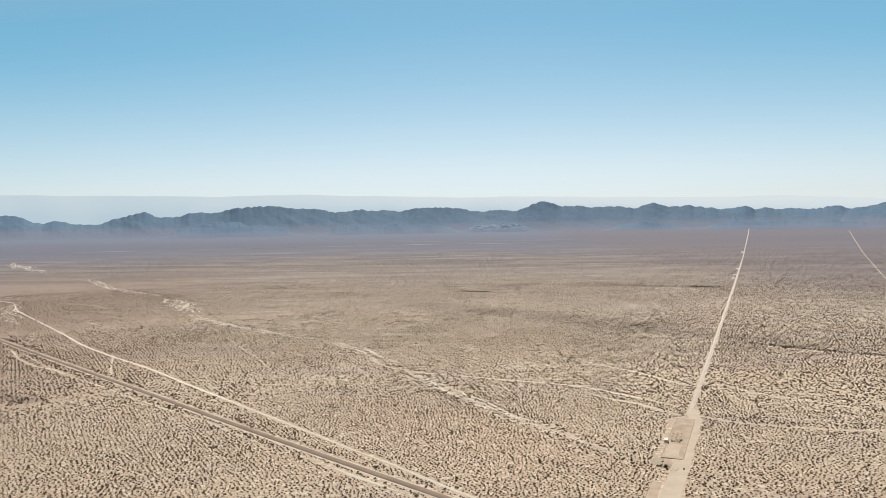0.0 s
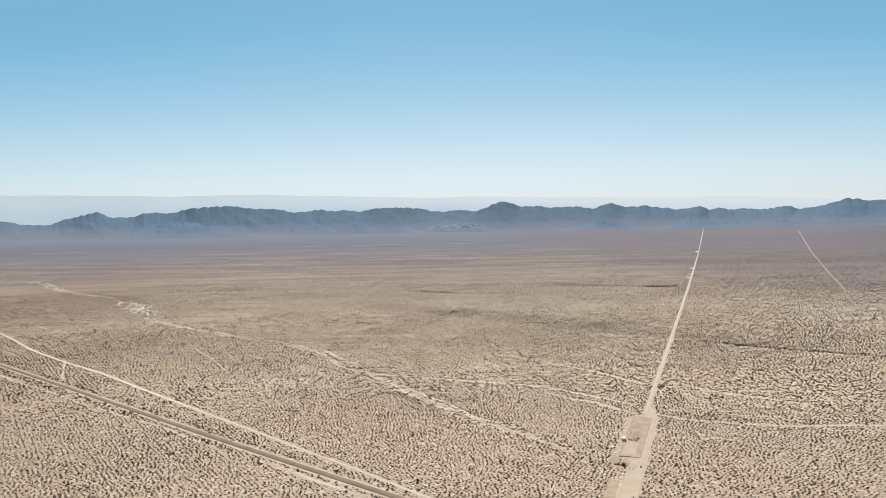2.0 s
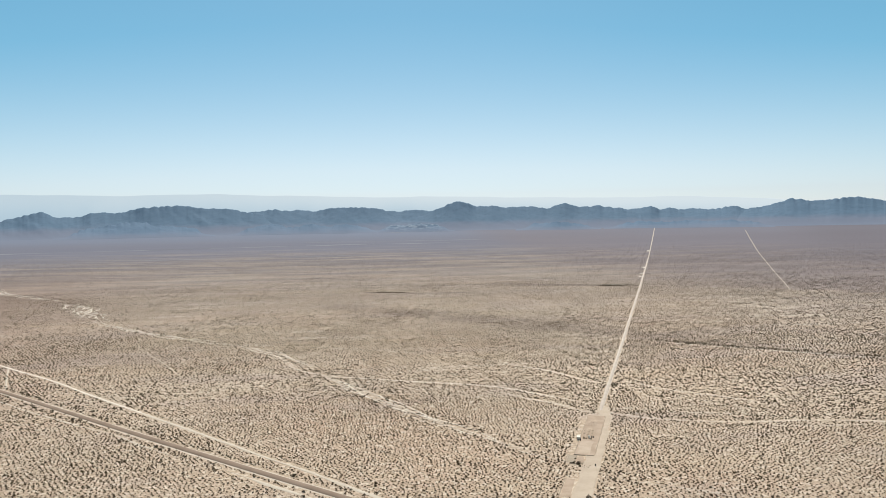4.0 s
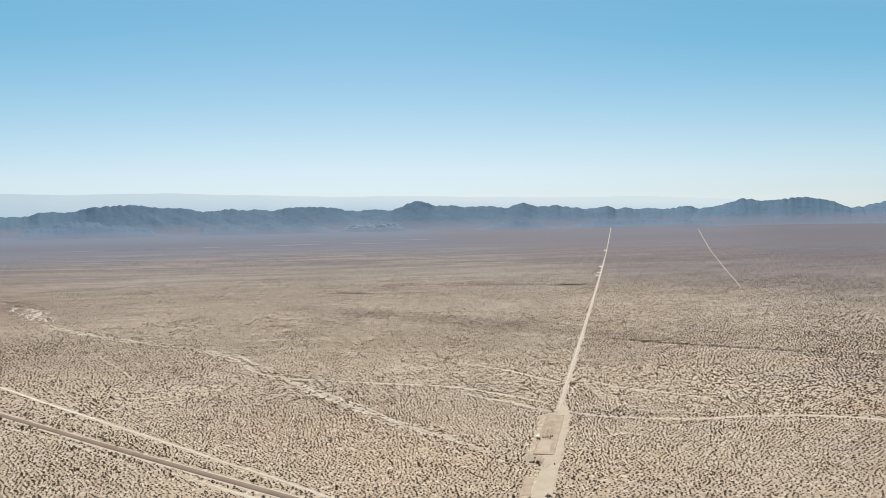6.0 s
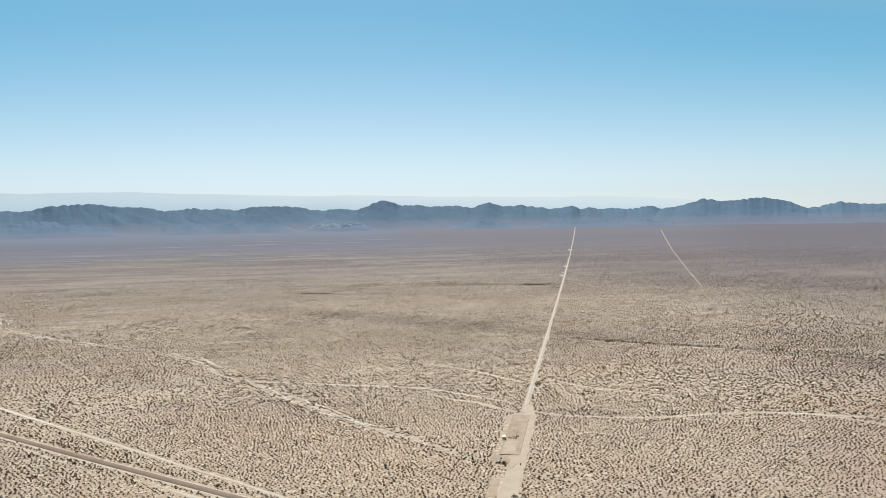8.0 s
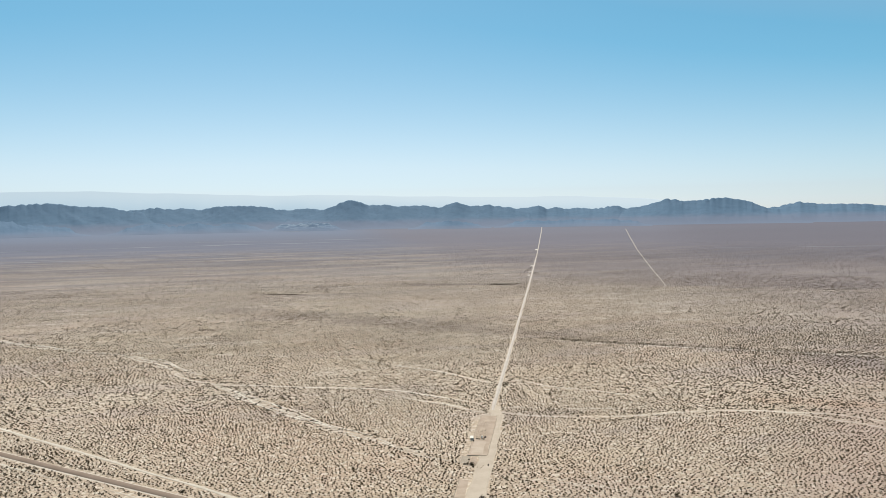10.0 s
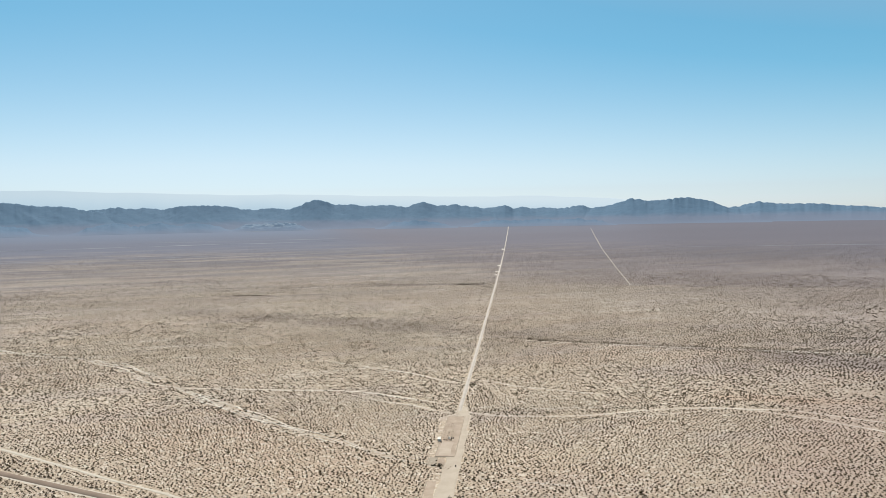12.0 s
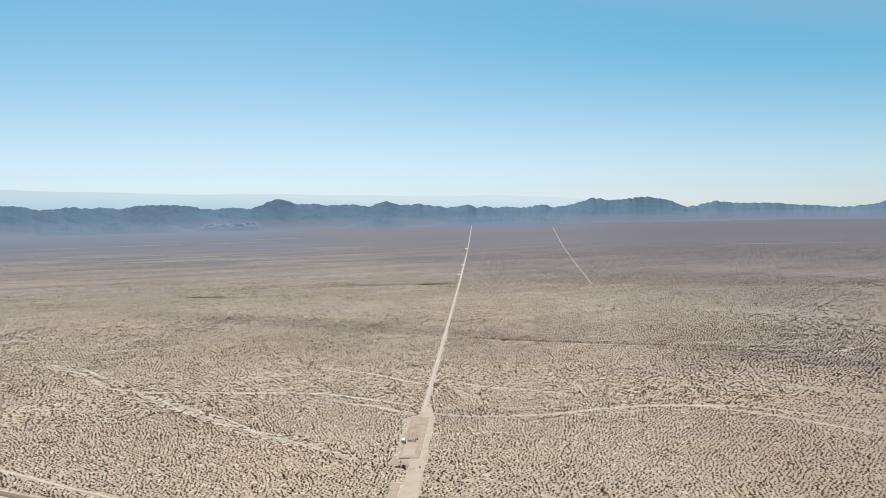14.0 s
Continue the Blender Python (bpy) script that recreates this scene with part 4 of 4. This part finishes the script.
def desert_shrub(x, y, size, seed, label, group):
    rng = np.random.default_rng(seed)
    z = float(terrain(x, y))
    t = thing("desert_shrub", pose(x, y, z, 0, 0, rng.uniform(0, 360)), label, "shrub", group)
    for _ in range(5):
        a, tl = rng.uniform(0, 6.28), rng.uniform(0.3, 0.8)
        bm = bmesh.new()
        q = Matrix.Translation((0, 0, 0)) @ Matrix.Rotation(a, 4, "Z") @ Matrix.Rotation(tl, 4, "X") @ Matrix.Translation((0, 0, size * 0.3))
        bmesh.ops.create_cone(bm, cap_ends=True, segments=6, radius1=0.05 * size, radius2=0.015 * size, depth=size * 0.64, matrix=q)
        part("stem", bm, MAT_STEM, t)
    lobes = [dome(rng, 70, size * 1.15, size * 0.85, size * 0.20)]
    for _ in range(5):
        a, rr = rng.uniform(0, 6.28), size * rng.uniform(0.3, 0.6)
        v, f = dome(rng, 30, size * rng.uniform(0.55, 0.8), size * rng.uniform(0.45, 0.7), size * 0.18)
        lobes.append((v + np.array([math.cos(a) * rr, math.sin(a) * rr, 0.0]), f))
    vs = [v for v, f in lobes]
    fs = [f + k for (v, f), k in zip(lobes, np.cumsum([0] + [len(v) for v in vs]))]
    crown = new("crown", mesh_from("crown", np.concatenate(vs), np.concatenate(fs), MAT_SHRUB))
    crown.parent = t


ROADSIDE = [(-207.8, 506.5), (-175.3, 488.7), (-164.3, 481.0), (-115.4, 413.0), (-111.5, 407.4), (-35.3, 353.6), (-28.4, 325.2), (-13.3, 315.1),
            (-310.3, 604.7), (-288.5, 581.3), (-273.2, 565.3), (-233.8, 528.7), (-223.1, 518.0), (-340.6, 633.9)]
for k, (x, y) in enumerate(ROADSIDE):
    desert_shrub(x, y, 1.9 if k in (3, 4, 5) else random.uniform(1.4, 1.8), 100 + k, "dark bushy shrub at the paved road's edge", "roadside shrubs")
for k, (x, y) in enumerate([(237.1, 405.9), (322.0, 386.1), (257.8, 392.2), (374.0, 341.8), (182.2, 420.7), (196, 424), (345, 377)]):
    desert_shrub(x, y, random.uniform(1.05, 1.4), 150 + k, "dark bushy shrub beside a sandy track", "trackside shrubs")
EDGE = densify([(-488, 790), (-231, 536), (-127, 434), (-48, 358), (-6, 318)], 13.0)
for k, (x, y) in enumerate(EDGE):
    d = random.choice((-6.4, -5.6, 5.4, 6.2, 7.4))
    desert_shrub(x + d * 0.70, y + d * 0.71, random.uniform(0.85, 1.35), 200 + k, "dark bushy shrub at the paved road's edge", "roadside shrubs")
TRACKSIDE = densify([(168, 430), (197, 416), (233, 407), (268, 405), (306, 398), (343, 376), (367, 350)], 7.5)
for k, (x, y) in enumerate(TRACKSIDE):
    dx, dy = random.uniform(-3, 3), random.choice((-4.5, 2.5, 3.5, 5.5))
    desert_shrub(x + dx, y + dy, random.uniform(1.0, 1.5), 300 + k, "dark bushy shrub beside a sandy track", "trackside shrubs")
WASHSIDE = densify([(-12, 549), (23, 477), (39, 448), (57, 422), (67, 404), (85, 373), (100, 352)], 2.6)
for k, (x, y) in enumerate(WASHSIDE):
    dx = random.choice((-7.5, -5, -3.2, 3.4, 5.2, 7.5))
    desert_shrub(x + dx, y + random.uniform(-3, 3), random.uniform(0.75, 1.25), 400 + k, "dark bushy shrub along the dry wash", "washside shrubs")
for k, (x, y) in enumerate([(478, 541), (497, 526), (512, 511), (530, 497), (451, 560), (436, 569), (352, 641), (330, 662), (385, 614), (410, 596), (545, 476)]):
    desert_shrub(x, y, random.uniform(1.1, 1.6), 600 + k, "dark bushy shrub along a stony wash", "washside shrubs")
desert_shrub(106.8, 347.6, 2.3, 170, "large dark bush below the bare yard", "yard shrubs")
desert_shrub(104.6, 349.5, 1.4, 171, "dark bush below the bare yard", "yard shrubs")
desert_shrub(97.8, 304.2, 2.0, 172, "large dark bush at the dirt road's edge", "yard shrubs")


# ======== the larger bushes of the near plain ========
def creosote_bush(seed):
    """A bush about 1 m high, as a thing to copy: a few splayed stems and a ragged rounded crown."""
    rng = np.random.default_rng(seed)
    t = thing("creosote_bush", pose(0, 0, -60), "dark olive-brown creosote bush standing on pale sand", "bush", "creosote bushes on the near plain")
    for k in range(3):
        bm = bmesh.new()
        q = Matrix.Rotation(2.1 * k + rng.uniform(0, 1), 4, "Z") @ Matrix.Rotation(rng.uniform(0.3, 0.7), 4, "X") @ Matrix.Translation((0, 0, 0.28))
        bmesh.ops.create_cone(bm, cap_ends=True, segments=5, radius1=0.045, radius2=0.012, depth=0.6, matrix=q)
        part("stem", bm, MAT_STEM, t)
    main, fs = dome(rng, 46, 1.05, 0.85, 0.27)
    a = rng.uniform(0, 6.28)
    side, f2 = dome(rng, 20, 0.7, 0.55, 0.24)
    side = side + np.array([0.45 * math.cos(a), 0.45 * math.sin(a), 0.0])
    new("crown", mesh_from("crown", np.concatenate([main, side]), np.concatenate([fs, f2 + len(main)]), MAT_BUSH)).parent = t
    return t


def near_bushes():
    rng = np.random.default_rng(8)
    kinds = [creosote_bush(900 + k) for k in range(10)]
    made = 0
    for a in np.arange(-33, 54, 0.84):
        for r in (322, 352, 390, 440):
            q, w = radians(a + rng.uniform(-0.4, 0.4)), r + rng.uniform(-20, 24)
            x, y = w * math.sin(q), w * math.cos(q)
            i, j = int((x - MX) / CELL), int((y - MY) / CELL)
            if j < 0 or cover_map[i, j] == 0 or rng.uniform() > 0.76:
                continue
            g = float(rng.uniform(0.8, 1.25))
            m = pose(x, y, float(terrain(x, y)) - 0.03, 0, 0, rng.uniform(0, 360)) @ Matrix.Diagonal((g, g, g * 0.92, 1))
            if made < len(kinds):
                kinds[made].matrix_world = m
            else:
                copy_thing(kinds[made % len(kinds)], m @ Matrix.Diagonal([1 / v for v in kinds[made % len(kinds)].scale] + [1]))
            cover_map[i, j] = 0
            made += 1


near_bushes()


# ======== creosote scrub ========
def field(x, y, seed, lo=35, hi=220):
    """Smooth patchiness of the plan, about 0 to 1."""
    rng = np.random.default_rng(seed)
    out = np.zeros_like(x)
    for k in range(9):
        a, wl = rng.uniform(0, 3.14), rng.uniform(lo, hi)
        out += np.sin((x * math.cos(a) + y * math.sin(a)) / wl * 6.28 + rng.uniform(0, 6.28))
    return np.clip(0.5 + out / 9.0, 0, 1)


def clumps(x, y, cell, seed):
    """Patchiness at the scale of one cell, with no direction of its own, 0 to 1."""
    grid = np.random.default_rng(seed).uniform(size=(512, 512))
    u, v = x / cell + 0.35 * y / cell, y / cell - 0.35 * x / cell
    i, j = np.floor(u).astype(int), np.floor(v).astype(int)
    a, b = u - i, v - j
    a, b = a * a * (3 - 2 * a), b * b * (3 - 2 * b)
    i, j, i1, j1 = i % 512, j % 512, (i + 1) % 512, (j + 1) % 512
    return (grid[i, j] * (1 - a) + grid[i1, j] * a) * (1 - b) + (grid[i, j1] * (1 - a) + grid[i1, j1] * a) * b


def scrub_belt(label, r0, r1, count, variants, spacing, width, height, seed, clump, span=(-34.5, 55), material=MAT_SCRUB, leaf=0.62, spread=0.3, stems=0):
    """A belt of scrub, evenly spaced as desert bushes are; width and height: the belt's usual bush, sized to fit the
    camera's view.
    """
    rng = np.random.default_rng(seed)
    xs = np.arange(-r1, r1, spacing)
    X, Y = np.meshgrid(xs, xs, indexing="ij")
    X, Y = X + rng.uniform(-0.5, 0.5, X.shape) * spacing, Y + rng.uniform(-0.5, 0.5, Y.shape) * spacing
    # bushes compete for water: neighbours that stand too close move apart
    for _ in range(7):
        px, py = np.zeros_like(X), np.zeros_like(Y)
        for di, dj in ((1, 0), (0, 1), (1, 1), (1, -1), (2, 0), (0, 2)):
            dx, dy = X - np.roll(X, (di, dj), (0, 1)), Y - np.roll(Y, (di, dj), (0, 1))
            d = np.hypot(dx, dy) + 1e-6
            w = np.clip(1.045 * spacing - d, 0, None) / d * 0.33
            px, py = px + dx * w, py + dy * w
            px, py = px - np.roll(dx * w, (-di, -dj), (0, 1)), py - np.roll(dy * w, (-di, -dj), (0, 1))
        X, Y = X + px, Y + py
    X, Y = X.ravel(), Y.ravel()
    X, Y = X * 0.857 - Y * 0.515, X * 0.515 + Y * 0.857
    R, A = np.hypot(X, Y), np.degrees(np.arctan2(X, Y))
    fray = rng.uniform(-0.13, 0.13, len(X))
    ok = (R >= (r0 * (1 + fray) if r0 > 300 else r0)) & (R < (r1 * (1 + fray) if material is not MAT_TUFT else r1)) & (A > span[0]) & (A < span[1])
    X, Y = X[ok], Y[ok]
    ix, iy = np.clip(((X - MX) / CELL).astype(int), 0, NX - 1), np.clip(((Y - MY) / CELL).astype(int), 0, NY - 1)
    c = cover_map[ix, iy]
    f = field(X, Y, 5)
    bx, by = X * 0.978 + Y * 0.208, Y * 0.978 - X * 0.208
    g = np.clip((0.4 * clumps(X, Y, 5 + r0 / 170, 9) + 0.6 * clumps(bx * 0.13, by, 9 + r0 / 50, 19) - 0.28) / 0.44, 0, 1)
    chance = (0.86 + 0.13 * f) * np.clip(c + (0.4 if material is MAT_TUFT else 0), 0, 1) * (1 - clump + clump * g)
    chance = np.where(c > 1, np.clip(0.74 + 0.16 * f + 0.15 * (c - 1), 0, 0.97), chance) * (c > 0)
    if material is MAT_TUFT:
        chance = chance * np.clip((r1 - np.hypot(X, Y)) / 220, 0, 1)
    chance = chance * np.clip((2950 - np.hypot(X, Y)) / 900, 0, 1)
    keep = rng.uniform(size=len(X)) < chance
    X, Y, c, f = X[keep], Y[keep], c[keep], f[keep]
    n = len(X)
    scale = np.clip(rng.lognormal(-0.05, spread, n), 0.45, 2.1) * np.where(c > 1, 1.0 + 0.14 * (c - 1), 1.0) * (0.93 + 0.14 * f)
    kind = rng.integers(0, variants, n)
    turn = rng.uniform(0, 6.28, n)
    Z = terrain(X, Y)
    shapes = []
    for k in range(variants):
        own = np.random.default_rng(seed * 50 + k)
        v = dome(own, count, width, height, width * leaf)[0]
        if stems:
            # thin stems that splay from the root to the leaves
            tip = v.reshape(-1, 3, 3)[own.integers(0, count, stems)].mean(axis=1)
            side = np.cross(tip, own.normal(size=tip.shape))
            side *= 0.012 / np.linalg.norm(side, axis=1, keepdims=True)
            foot = own.normal(size=tip.shape) * np.array([0.05, 0.05, 0.0])
            v = np.concatenate([v, np.stack([foot - side, foot + side, tip], 1).reshape(-1, 3)])
        shapes.append(v)
    V = np.stack(shapes)[kind]
    cs, sn = np.cos(turn)[:, None], np.sin(turn)[:, None]
    out = np.empty_like(V)
    out[:, :, 0] = (V[:, :, 0] * cs - V[:, :, 1] * sn) * scale[:, None] + X[:, None]
    out[:, :, 1] = (V[:, :, 0] * sn + V[:, :, 1] * cs) * scale[:, None] + Y[:, None]
    out[:, :, 2] = V[:, :, 2] * scale[:, None] + Z[:, None]
    m = (count + stems) * 3
    faces = np.arange(n * m).reshape(-1, 3)
    ob = new("creosote_scrub", mesh_from("creosote_scrub", out.reshape(-1, 3), faces, material))
    tagged(ob, label, "scrub", kind="stuff")


scrub_belt("olive-brown creosote bushes scattered on pale sand", 290, 560, 14, 16, 2.3, 0.98, 0.58, 1, 0.03, material=MAT_NEAR, leaf=0.55, spread=0.26)
scrub_belt("low tan-brown bursage tufts between the bushes", 290, 640, 4, 10, 1.5, 0.44, 0.30, 4, 0.1, material=MAT_TUFT)
scrub_belt("olive-brown creosote bushes on the middle plain", 560, 950, 11, 14, 3.05, 1.36, 0.68, 2, 0.08, leaf=0.56, spread=0.26)
scrub_belt("low tan-brown bursage tufts on the middle plain", 560, 960, 3, 10, 2.3, 0.68, 0.42, 5, 0.1, material=MAT_TUFT)
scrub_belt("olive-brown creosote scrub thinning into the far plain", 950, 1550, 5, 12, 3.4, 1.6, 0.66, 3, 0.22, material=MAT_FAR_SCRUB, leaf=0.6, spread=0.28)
scrub_belt("low paled scrub on the distant plain", 1550, 2900, 3, 10, 4.7, 1.7, 0.52, 6, 0.4, material=MAT_PALE_SCRUB, leaf=0.7)
scrub_belt("sparse creosote bushes on open sand", 60, 290, 15, 10, 5.2, 1.3, 0.85, 7, 0.1, (-181, 181), MAT_NEAR, 0.34)
scrub_belt("ragged creosote bushes with many thin stems on open sand", 0, 60, 320, 12, 4.6, 1.5, 0.95, 9, 0.1, (-181, 181), MAT_NEAR, 0.115, stems=40)
